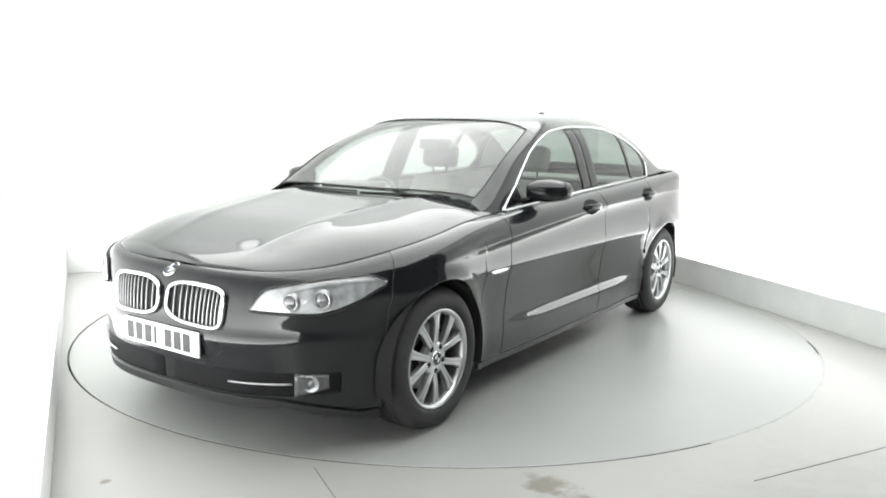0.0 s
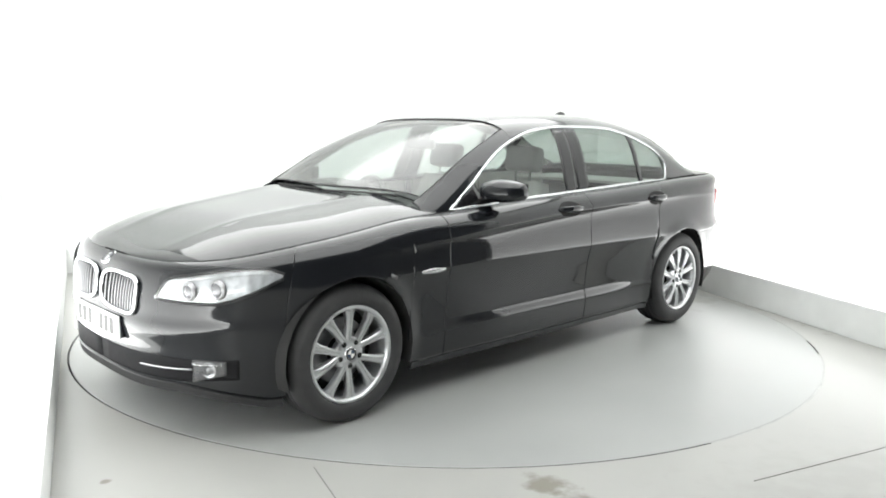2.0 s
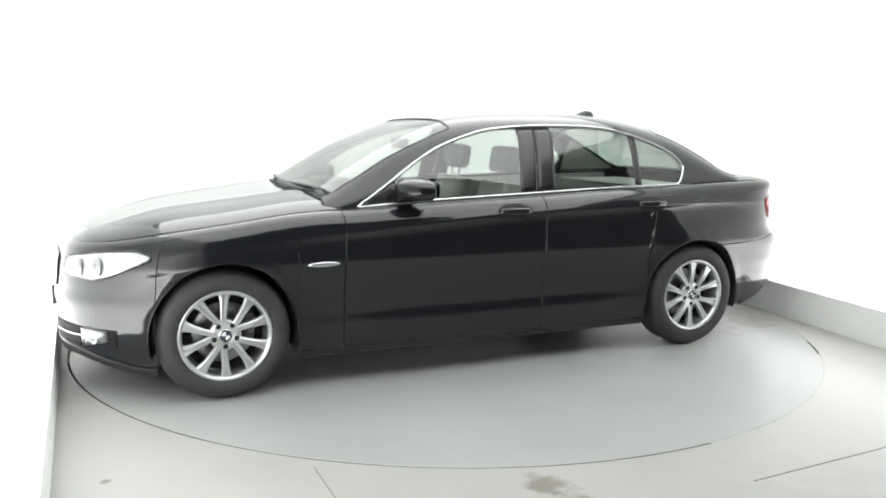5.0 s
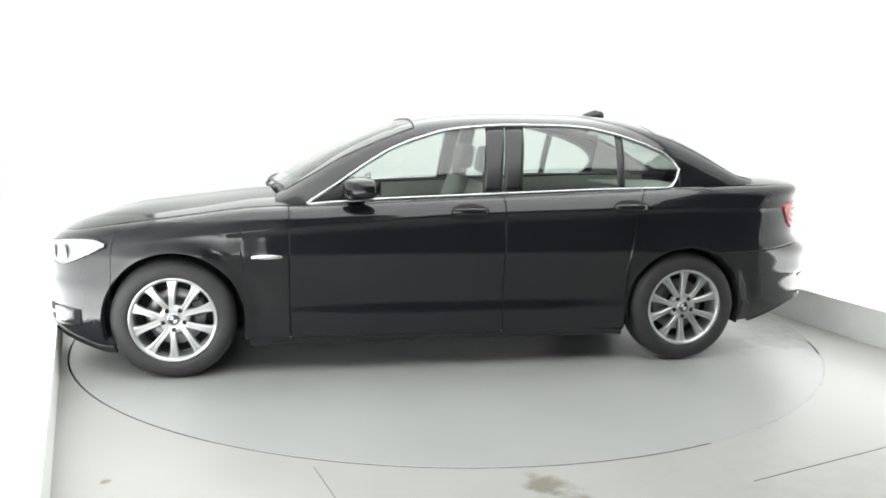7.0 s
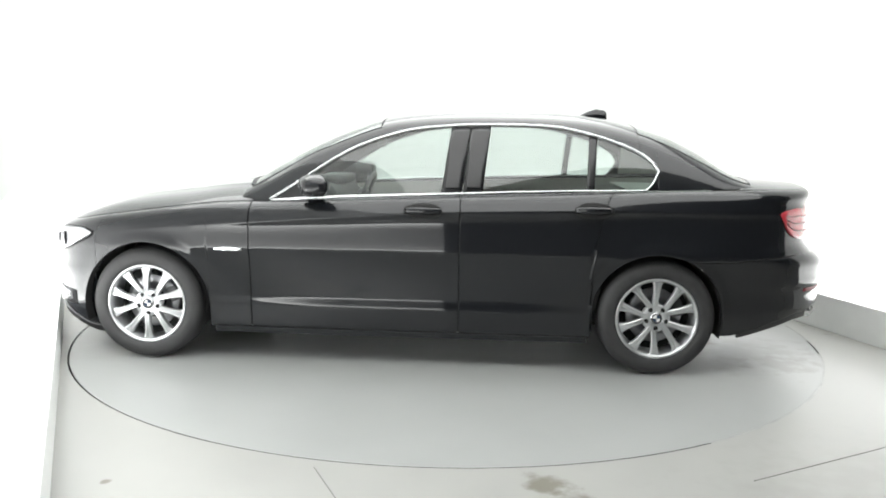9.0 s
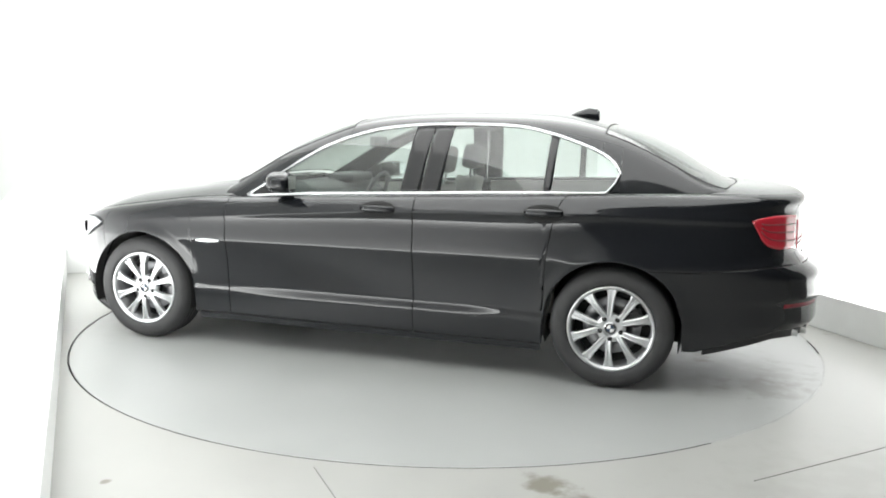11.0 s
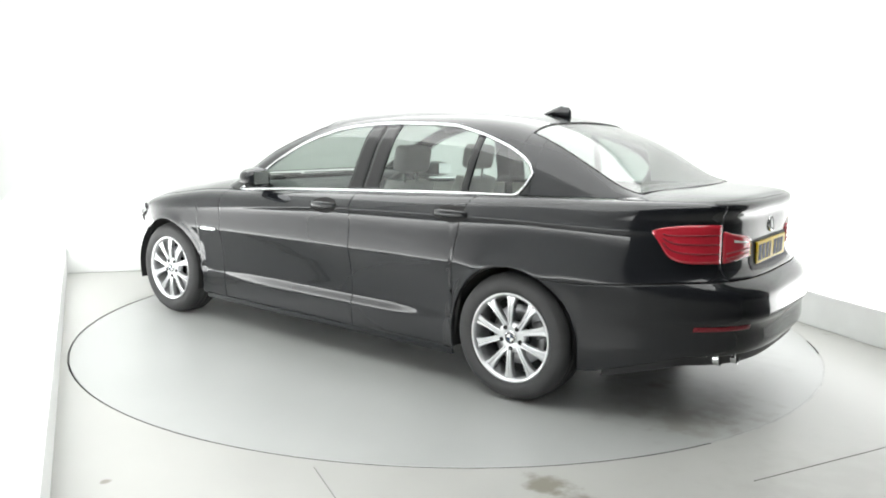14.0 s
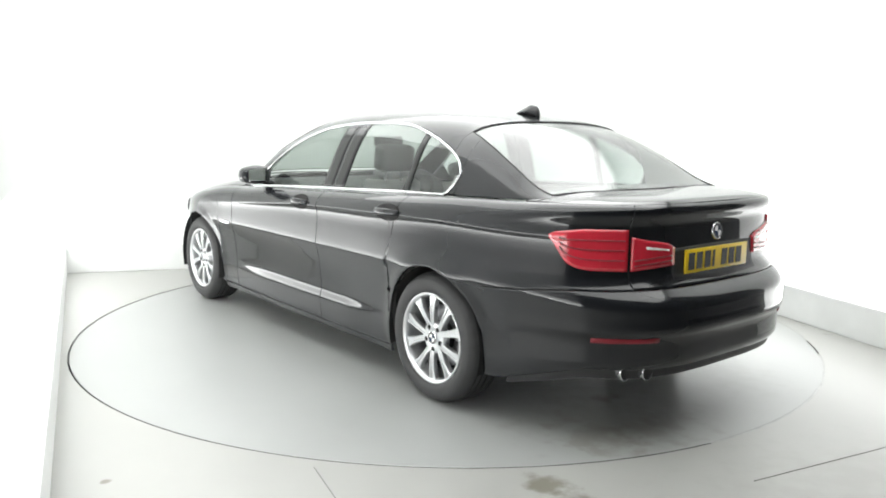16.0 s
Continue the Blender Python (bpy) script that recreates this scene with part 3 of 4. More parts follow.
def build_panels(car):
    zt = lambda x: top_z(x)
    q_arch_f, q_arch_r = q_of(1.815), q_of(-1.845)
    bump_top = lambda x: np.where(np.asarray(x) < -2.3, 0.70, 0.66 + 0.04 * np.clip((-1.85 - np.asarray(x)) / 0.45, 0, 1))
    # front bumper and nose, one sheet over both sides
    half = sheet(q_arch_f, 2.2, lambda x: lip_z(x) + 0.042, lambda x: zt(x) - 0.002, 60, 44, fold=0.012, mid=True, top=True)
    part("front_bumper", mesh_of("front_bumper", *whole(half), M_PAINT), car)
    both("front_wing", sheet(q_of(1.812), 0.866, sill_z, lambda x: zt(x) - 0.001, 80, 90, top=True), M_PAINT, car)
    both("front_door", sheet(0.860, -0.353, lambda x: np.full_like(x, 0.207), lambda x: zt(x) - 0.001, 60, 100, top=True), M_PAINT, car)
    both("rear_door", sheet(-0.359, lambda v: door_edge(v), sill_z, lambda x: zt(x) - 0.001, 50, 100, top=True), M_PAINT, car)
    quarter_lo = lambda x: np.where(np.asarray(x) < -1.659, bump_top(x) + 0.0008, sill_z(x))
    both("rear_wing", sheet(lambda v: door_edge(v) - 0.006, q_of_y(0.545, 0.85, False), quarter_lo, lambda x: zt(x) - 0.001, 110, 90, top=True), M_PAINT, car)
    half = sheet(q_of_y(0.540, 0.85, False), -2.4, 0.704, lambda x: zt(x) - 0.001, 26, 30, mid=True, top=True)
    boot = part("boot_lid", mesh_of("boot_lid", *whole(half), M_PAINT), car)
    half = sheet(q_of(-1.665), -2.4, lambda x: np.minimum(arch_z(x, 0.235 + 0.120 * np.clip((-1.95 - x) / 0.40, 0, 1)), 0.655), lambda x: bump_top(x) - 0.0008, 70, 34, mid=True)
    rear = part("rear_bumper", mesh_of("rear_bumper", *whole(half), M_PAINT), car)
    both("sill", sheet(1.085, -1.10, 0.168, 0.201, 40, 8), M_PAINT, car)
    # black sheets added behind the body, so that its panel gaps look shaded
    both("door_gap_backing", sheet(1.02, -1.30, sill_z, lambda x: zt(x) - 0.012, 40, 16, lift=-0.018, fold=0.002), M_LINER, car, "black sheet added behind the panels to keep the door gaps dark")
    part("tail_gap_backing", mesh_of("tail_gap_backing", *whole(sheet(-1.35, -2.4, lambda x: np.maximum(arch_z(x, 0.4), 0.4), lambda x: zt(x) - 0.014, 40, 16, lift=-0.020, fold=0.002, mid=True)), M_LINER), car, "black sheet added behind the tail to keep its gaps dark")
    # bonnet
    def lid(xs, rise, front=None, ny=25, crease=0.0):
        P = []
        qq = np.linspace(0.85, 2.2, 160) if xs[0] > 0 else np.linspace(-1.8, -2.4, 120)
        z = np.full_like(qq, 0.9)
        for _ in range(8):          # the rim of the shell
            rim = shell(qq, z)
            z = top_z(rim[:, 0]) - 0.002
        order = np.argsort(rim[:, 0])
        end = rim[-1, 0]
        xs = np.array([min(x, end - 0.001) if end > 0 else max(x, end + 0.001) for x in xs])
        for x in xs:
            z0 = float(top_z(x)) - 0.001
            ye = max(float(np.interp(x, rim[order, 0], rim[order, 1])) - 0.003, 0.004)
            row = []
            for t in near_ends(ny, 0.008):
                y = ye * (1 - 2 * t)
                k = abs(1 - 2 * t)
                z = z0 + rise(x) * (1 - k ** 4.6)
                if crease:
                    yc = 0.30 + 0.16 * np.clip((2.2 - x) / 1.2, 0, 1)
                    z += crease * math.exp(-abs(abs(y) - yc) / 0.05) * min(1, max(0, (2.15 - x) / 0.4))
                row.append((x, y, z))
            P.append(row)
        return np.array(P)
    hood_rise = curve((2.215, 0.0), (2.14, 0.022), (2.05, 0.040), (1.86, 0.068), (1.66, 0.080), (1.28, 0.078), (1.0, 0.082), (0.92, 0.082))
    xs = np.concatenate([2.21 - 0.205 * np.linspace(0, 1, 26) ** 1.8, np.linspace(1.985, 0.86, 34)])
    part("bonnet", mesh_of("bonnet", *flanged(lid(xs, hood_rise, ny=61, crease=0.009), lambda P: P * 0 + (0, 0, 1), 0.010), M_PAINT), car)
    deck_rise = curve((-1.93, 0.048), (-2.05, 0.042), (-2.12, 0.036), (-2.3, 0.026), (-2.42, 0.018), (-2.455, 0.004))
    xs = np.concatenate([np.linspace(-1.95, -2.40, 18), np.linspace(-2.41, -2.46, 10)])
    part("boot_top", mesh_of("boot_top", *flanged(lid(xs, deck_rise, ny=31), lambda P: P * 0 + (0, 0, 1), 0.008), M_PAINT), boot)
    # lower edge trims
    half = sheet(q_of(1.83), 2.2, lip_z, lambda x: lip_z(x) + 0.038, 40, 6, lift=0.004, fold=0.02, mid=True)
    part("front_lip", mesh_of("front_lip", *whole(half), M_BLACK), car, "black plastic lower lip")
    half = sheet(q_of(-2.0), -2.4, lambda x: 0.20 + 0.105 * np.clip((-1.95 - x) / 0.40, 0, 1), lambda x: 0.236 + 0.120 * np.clip((-1.95 - x) / 0.40, 0, 1), 40, 6, lift=-0.014, fold=0.02, mid=True)
    part("diffuser", mesh_of("diffuser", *whole(half), M_BLACK), rear, "black plastic lower edge")
    # wheel arch liners and underside
    for cx, r in ARCH:
        for s in (1, -1):
            P = []
            for a in np.linspace(radians(-17), radians(197), 30):
                P.append([(cx + (r - 0.004) * math.cos(a), s * y, HUB_Z + (r - 0.004) * math.sin(a)) for y in (0.935, 0.89, 0.6)])
            v, f = grid(np.array(P))
            k = len(v)
            v = np.vstack([v, [(cx, s * 0.6, HUB_Z)]])
            f = f + [(i * 3 + 2, i * 3 + 5, k) for i in range(29)]
            part("arch_liner", mesh_of("arch_liner", v, f, M_LINER), car, "black wheel arch liner")
    floor_pan = joined(box(-1.08, 1.08, -0.80, 0.80, 0.195, 0.225), box(1.08, 1.9, -0.58, 0.58, 0.18, 0.21), box(-1.9, -1.08, -0.58, 0.58, 0.20, 0.24), box(1.9, 2.10, -0.42, 0.42, 0.215, 0.24), box(-2.35, -1.9, -0.55, 0.55, 0.30, 0.33))
    part("underbody", mesh_of("underbody", *floor_pan, M_LINER, smooth=False), car, "black underbody")
    return boot, rear


def build_upper(car):
    up = lambda P: P * (0.2, 1, 0) + (0, 0, 0.5)
    xs = np.concatenate([[0.135, 0.130], np.linspace(0.115, -1.365, 70), [-1.378, -1.382]])
    half = flanged(upper_strip(xs, lambda x: float(dlo_top(x)) + 0.006, lambda x: 0.0, 30), up, 0.008, open_v=True)
    roof = part("roof", mesh_of("roof", *whole(half), M_PAINT), car)
    xs = np.concatenate([[0.94, 0.93], np.linspace(0.92, 0.145, 38), [0.1368, 0.1355]])
    half = flanged(upper_strip(xs, lambda x: (float(dlo_top(x)) + 0.006 if x < 0.765 else float(top_z(x))), lambda x: float(screen_y(x)), 12), up, 0.008)
    both("a_pillar", half, M_PAINT, car)
    xs = np.concatenate([[-1.3825, -1.3838], np.linspace(-1.39, -1.4825, 10), [-1.484]])
    a = upper_strip(xs, lambda x: float(dlo_top(x)) + 0.006, lambda x: float(rear_y(x)), 12)
    xs = np.concatenate([[-1.4845, -1.4858], np.linspace(-1.49, -2.13, 36)])
    b = upper_strip(xs, lambda x: float(top_z(x)), lambda x: float(rear_y(x)), 16)
    xs = np.linspace(-1.41, -1.486, 10)
    c = []
    for x in xs:
        zs = np.linspace(float(top_z(x)), max(float(dlo_bot(x)) - 0.004, float(top_z(x)) + 0.001), 6)
        c.append([(x, upper_at_z(x, z), z) for z in zs])
    half = joined(flanged(a, up, 0.006), flanged(b, up, 0.006), flanged(np.array(c), up, 0.004))
    both("c_pillar", half, M_PAINT, car)
    # screens
    def screen(x0, x1, bow0, edge, n=22, m=25, sink=0.004):
        P = []
        for s in np.linspace(0, 1, n):
            row = []
            for e in np.linspace(-1, 1, m):
                x = x0 + bow0 * (1 - e * e) + (x1 - x0 - bow0 * (1 - e * e)) * s
                row.append((x, e * edge(x), upper_at_y(x, abs(e) * edge(x)) - sink))
            P.append(row)
        return np.array(P)
    ws = part("windscreen", mesh_of("windscreen", *grid(screen(0.885, 0.138, 0.105, lambda x: float(screen_y(x)) - 0.002)), M_SCREEN), car, "clear windscreen")
    bl = part("rear_window", mesh_of("rear_window", *grid(screen(-2.03, -1.386, -0.09, lambda x: float(rear_y(x)) - 0.002)), M_BACK), car, "clear heated rear window")
    # black borders of the screens
    for parent, x0, x1, edge in ((ws, 0.885, 0.138, screen_y), (bl, -2.03, -1.386, rear_y)):
        pts = [(x, float(edge(x)), upper_at_y(x, float(edge(x)))) for x in np.linspace(x0, x1, 26)]
        far = [(x1, y, upper_at_y(x1, abs(y))) for y in np.linspace(float(edge(x1)), -float(edge(x1)), 20)]
        back = [(x, -y, z) for x, y, z in reversed(pts)]
        bow = 0.105 if x0 > 0 else -0.09
        near = []
        for e in np.linspace(-1, 1, 24):
            x = x0 + bow * (1 - e * e)
            near.append((x, e * float(edge(x)), upper_at_y(x, abs(e) * float(edge(x)))))
        part("seal", mesh_of("seal", *tube(pts + far[1:-1] + back + near[1:-1], 0.0038, True, 6), M_BLACK), parent, "black rubber seal")
    # cowl and wipers
    P = []
    for dx in np.linspace(0.014, -0.014, 6):
        P.append([(0.885 + 0.105 * (1 - (y / 0.72) ** 2) + dx, y, upper_at_y(0.885 + 0.105 * (1 - (y / 0.72) ** 2), abs(y)) + 0.006 - 0.25 * abs(dx)) for y in np.linspace(-0.66, 0.66, 31)])
    part("cowl", mesh_of("cowl", *grid(np.array(P)), M_BLACK), car, "black plastic cowl under the windscreen")
    for y0, y1 in ((-0.52, 0.02), (0.05, 0.60)):
        pts = []
        for t in np.linspace(0, 1, 14):
            y = y0 + (y1 - y0) * t
            x = 0.885 + 0.105 * (1 - (y / 0.72) ** 2) + 0.030 - 0.010 * t
            pts.append((x, y, upper_at_y(x, abs(y)) - 0.010))
        part("wiper", mesh_of("wiper", *tube(pts, 0.0055, False, 6), M_BLACK), car, "black wiper blade")
    # side glass and trims
    for s, flip in ((1, lambda vf: vf), (-1, mirrored)):
        lo, hi = lambda x: float(dlo_bot(x)) + 0.004, lambda x: float(dlo_top(x)) - 0.004
        def pane(name, *a, **k):
            return part(name, mesh_of(name, *flip(grid(side_pane(*a, **k))), M_GLASS), car, "clear side window")
        pane("side_window", 0.755, -0.245, lo, hi, inset=0.006, lean1=-0.12)
        pane("side_window", -0.475, -1.075, lo, hi, inset=0.006, lean0=-0.10, lean1=-0.05)
        pane("side_window", -1.115, -1.484, lo, hi, inset=0.006, lean0=-0.05)
        bp = part("b_pillar", mesh_of("b_pillar", *flip(flanged(side_pane(-0.240, -0.357, lo, hi, 6, 12, 0.002, -0.12, -0.11), up, 0.01)), M_GLOSS), car, "gloss black pillar trim")
        part("pillar_trim", mesh_of("pillar_trim", *flip(flanged(side_pane(-0.363, -0.480, lo, hi, 6, 12, 0.002, -0.11, -0.10), up, 0.01)), M_GLOSS), bp)
        part("window_bar", mesh_of("window_bar", *flip(flanged(side_pane(-1.072, -1.118, lo, hi, 4, 12, 0.002, -0.05, -0.05), up, 0.01)), M_GLOSS), car, "black window divider")
        xs_t = np.concatenate([np.linspace(0.765, -1.30, 60), np.linspace(-1.33, -1.485, 16)])
        xs_b = np.concatenate([np.linspace(-1.483, -1.40, 12), np.linspace(-1.37, 0.75, 40)])
        ring = [(x, upper_at_z(x, float(dlo_top(x))) + 0.003, float(dlo_top(x))) for x in xs_t] + [(x, upper_at_z(x, float(dlo_bot(x))) + 0.004, float(dlo_bot(x))) for x in xs_b]
        part("window_trim", mesh_of("window_trim", *flip(tube(ring, 0.0095, True, 8, 0.6)), M_SATIN), car, "bright chrome window surround")
        # mirror corner
        part("mirror_corner", mesh_of("mirror_corner", *flip(flanged(side_pane(0.735, 0.50, lo, hi, 8, 6, 0.001, -0.02, 0.10), up, 0.006)), M_GLOSS), car, "black corner plate")
    # shark fin aerial
    secs = []
    for t in np.linspace(0, 1, 12):
        x = -1.10 - 0.185 * t
        h = 0.066 * min(1.0, t / 0.62) ** 0.8 * (1.0 if t < 0.93 else 1 - (t - 0.93) * 3.0)
        w = 0.036 * math.sin(math.pi * (0.12 + 0.78 * t)) ** 0.7
        z0 = upper_at_y(x, 0) - 0.003
        ring = []
        for k in range(12):
            a = math.tau * k / 12
            zz = 0.5 + 0.5 * math.sin(a)
            ring.append((x, w * math.cos(a) * (1 - 0.75 * zz), z0 + max(h, 0.006) * zz))
        secs.append(ring)
    part("aerial", mesh_of("aerial", *loft(secs), M_PAINT), roof, "black shark fin aerial")


def strip(qs, zlo, zhi, lift, nz=10, fold=0.012, mid=False):
    """A small piece on the shell, between two height curves of the share along qs."""
    P = []
    n = len(qs)
    for i, q in enumerate(qs):
        t = i / (n - 1)
        a, b = zlo(t), zhi(t)
        P.append([tuple(shell(q, z)) for z in np.linspace(a, b, nz)])
    return flanged(np.array(P), away, fold, lift, open_u=mid)


def outline(qs, zlo, zhi, lift):
    n = len(qs)
    pts = [(q, zlo(i / (n - 1))) for i, q in enumerate(qs)] + [(qs[i], zhi(i / (n - 1))) for i in reversed(range(n))]
    out = []
    for q, z in pts:
        p = shell(q, z)
        e = 0.004
        n_ = np.cross(shell(q + e, z) - shell(q - e, z), shell(q, z + e) - shell(q, z - e))
        n_ = n_ / max(np.linalg.norm(n_), 1e-9)
        if np.dot(n_, away(p)) < 0:
            n_ = -n_
        out.append(tuple(p + n_ * lift))
    return out


def build_front(car):
    # headlamps
    h_lo = curve((0.0, 0.632), (0.3, 0.624), (0.5, 0.622), (0.65, 0.638), (0.8, 0.672), (1.0, 0.728))
    h_hi = curve((0.0, 0.645), (0.04, 0.688), (0.10, 0.722), (0.3, 0.742), (0.6, 0.764), (0.85, 0.770), (1.0, 0.748))
    qa, qb = q_of_y(0.462, 0.64, True), q_of(1.825, 0.72)
    qs = np.linspace(qa, qb, 30)
    for flip in (lambda vf: vf, mirrored):
        lamp = part("headlamp", mesh_of("headlamp", *flip(strip(qs, h_lo, h_hi, 0.002, 12, 0.01)), M_REFL), car, "clear headlamp with silver reflectors")
        part("lens", mesh_of("lens", *flip(strip(qs, lambda t: h_lo(t) + 0.002, lambda t: h_hi(t) - 0.002, 0.012, 12, 0.010)), M_LENS), lamp, "clear curved lens")
        part("lamp_border", mesh_of("lamp_border", *flip(tube(outline(qs, h_lo, h_hi, 0.006), 0.006, True, 6)), M_BLACK), lamp, "black lamp edge")
        for t, z, r in ((0.30, 0.676, 0.035), (0.53, 0.686, 0.038)):
            q = qa + (qb - qa) * t
            c = shell(q, z)
            e = 0.01
            n_ = np.cross(shell(q + e, z) - shell(q - e, z), shell(q, z + e) - shell(q, z - e))
            n_ = n_ / np.linalg.norm(n_)
            n_ = n_ if n_[0] > 0 else -n_
            nv = Vector((n_[0] * 0.9 + 0.25, n_[1] * 0.5, 0.0)).normalized()
            rot = nv.to_track_quat("Y", "Z").to_matrix().to_4x4()
            m = Matrix.Translation(Vector(c) + nv * 0.006) @ rot
            ringv = moved(lathe([(r, 0), (r, 0.010), (r * 0.88, 0.012), (r * 0.84, 0.004)], 28), m)
            part("lamp_ring", mesh_of("lamp_ring", *flip(ringv), M_SLAT), lamp, "bright ring")
            part("lamp_bowl", mesh_of("lamp_bowl", *flip(moved(lathe([(r * 1.16, -0.004), (r * 1.14, 0.004), (r, 0.006)], 28), m)), M_SLAT), lamp)
            ballv = moved(lathe([(r * 0.84, 0.004), (r * 0.7, 0.009), (r * 0.45, 0.013), (0.0005, 0.015)], 24), m)
            part("projector", mesh_of("projector", *flip(ballv), M_PROJ), lamp, "grey projector lens")
        q0 = [qa + (qb - qa) * t for t in np.linspace(0.08, 0.92, 14)]
        part("brow", mesh_of("brow", *flip(strip(q0, lambda t: h_hi(0.08 + 0.84 * t) - 0.024, lambda t: h_hi(0.08 + 0.84 * t) - 0.010, 0.010, 4, 0.006)), M_REFL), lamp, "bright strip along the top")
        # kidney grille
        bulge = lambda u: (1 - min(1.0, abs(u)) ** 4.2) ** (1 / 4.2)
        k_lo = lambda u: 0.625 - 0.005 * u - 0.084 * bulge(u)
        k_hi = lambda u: 0.629 - 0.005 * u + 0.080 * bulge(u)
        q_in, q_out = q_of_y(0.030, 0.62, True), q_of_y(0.338, 0.62, True)
        across = lambda u: (q_in + q_out) / 2 + (q_out - q_in) / 2 * u
        g_lo, g_hi = (lambda t: k_lo(-math.cos(math.pi * t)) - 0.0005), (lambda t: k_hi(-math.cos(math.pi * t)) + 0.0005)
        qk = np.array([across(-math.cos(math.pi * t)) for t in np.linspace(0, 1, 36)])
        grille = part("grille", mesh_of("grille", *flip(strip(qk, g_lo, g_hi, 0.003, 10, 0.006)), M_LINER), car, "black kidney grille with chrome surround")
        part("surround", mesh_of("surround", *flip(tube(outline(qk, g_lo, g_hi, 0.010), 0.0095, True, 8)), M_CHROME), grille, "chrome surround")
        for k in range(11):
            u = -0.87 + 1.74 * k / 10
            pts = [tuple(shell(across(u), z) + np.array((0.009, 0, 0))) for z in np.linspace(k_lo(u), k_hi(u), 8)]
            part("slat", mesh_of("slat", *flip(tube(pts, 0.0040, False, 6)), M_SLAT), grille)
        # lower intake wing, its bright blade and the fog lamp
        i_lo, i_hi = (lambda t: 0.272 + 0.010 * t ** 2), (lambda t: 0.385 - 0.015 * t)
        qi = np.linspace(q_of_y(0.004, 0.3, True), q_of_y(0.745, 0.3, True), 36)
        part("air_intake", mesh_of("air_intake", *flip(strip(qi, i_lo, lambda t: i_hi(t) * (1 - 0.10 * max(0, 0.45 - t)), 0.002, 8, 0.004)), M_INTAKE), car, "black lower air intake")
        qb1 = np.linspace(q_of_y(0.36, 0.3, True), q_of_y(0.615, 0.3, True), 12)
        part("blade", mesh_of("blade", *flip(tube([tuple(shell(q, 0.326 + 0.006 * i / 11) + np.array((0.010, 0.004, 0))) for i, q in enumerate(qb1)], 0.0045, False, 6)), M_SLAT), car, "thin chrome blade")
        qf = np.linspace(q_of_y(0.620, 0.3, True), q_of_y(0.715, 0.3, True), 10)
        fog = part("fog_lamp", mesh_of("fog_lamp", *flip(strip(qf, lambda t: 0.278 + 0.03 * t, lambda t: 0.374 - 0.01 * t, 0.006, 6, 0.008)), M_DASH), car, "small square fog lamp")
        c = shell((qf[4] + qf[5]) / 2, 0.330)
        bowl = moved(lathe([(0.036, 0.012), (0.034, 0.014), (0.026, 0.006), (0.014, 0.004), (0.012, 0.014), (0.001, 0.017)], 24), Matrix.Translation(Vector(c)) @ Vector((0.85, 0.45, 0)).to_track_quat("Y", "Z").to_matrix().to_4x4())
        part("fog_reflector", mesh_of("fog_reflector", *flip(bowl), M_SLAT), fog, "bright reflector bowl")
        part("fog_lens", mesh_of("fog_lens", *flip(strip(qf, lambda t: 0.280 + 0.03 * t, lambda t: 0.372 - 0.01 * t, 0.022, 6, 0.01)), M_LENS), fog)
    # number plate, with plain bars for its writing
    plate = part("number_plate", mesh_of("number_plate", *box(2.289, 2.299, -0.26, 0.26, 0.405, 0.516, 0.004), M_PLATE_W), car, "white number plate with black characters")
    for y0, w in PLATE_BARS:
        part("character", mesh_of("character", *box(2.2985, 2.3005, y0 - w / 2, y0 + w / 2, 0.421, 0.500), M_INK, smooth=False), plate)
    part("plate_holder", mesh_of("plate_holder", *box(2.255, 2.289, -0.25, 0.25, 0.413, 0.520, 0.004), M_BLACK), car, "black plate holder")
    badge(car, Matrix.Translation((2.226, 0, 0.752)) @ pose(0, 0, 0, 0, -52, 0) @ pose(0, 0, 0, 0, 0, 90), 0.041)


PLATE_BARS = [(-0.215, 0.048), (-0.152, 0.048), (-0.085, 0.048), (-0.035, 0.018), (0.055, 0.048), (0.118, 0.048), (0.181, 0.048)]


def badge(parent, m, r):
    """A round badge, its face towards -y of m... as plain blue and white quarters in a bright ring."""
    face = m @ pose(0, 0, 0, 0, 0, 180)
    b = part("badge", mesh_of("badge", *moved(lathe([(r, -0.004), (r, 0.004), (r * 0.86, 0.007), (r * 0.64, 0.006)], 32), face), M_CHROME), parent, "round badge with blue and white quarters")
    part("badge_ring", mesh_of("badge_ring", *moved(lathe([(r * 0.88, 0.0055), (r * 0.86, 0.0075), (r * 0.64, 0.0075), (r * 0.62, 0.0055)], 32), face), M_INK), b)
    for k in range(4):
        a = np.linspace(k * math.pi / 2, (k + 1) * math.pi / 2, 8)
        v = [(0, 0.0072, 0)] + [(r * 0.62 * math.cos(t), 0.0068, r * 0.62 * math.sin(t)) for t in a]
        part("badge_quarter", mesh_of("badge_quarter", *moved((v, [(0, i, i + 1) for i in range(1, 8)]), face), M_BLUE if k % 2 else M_WHITE), b)


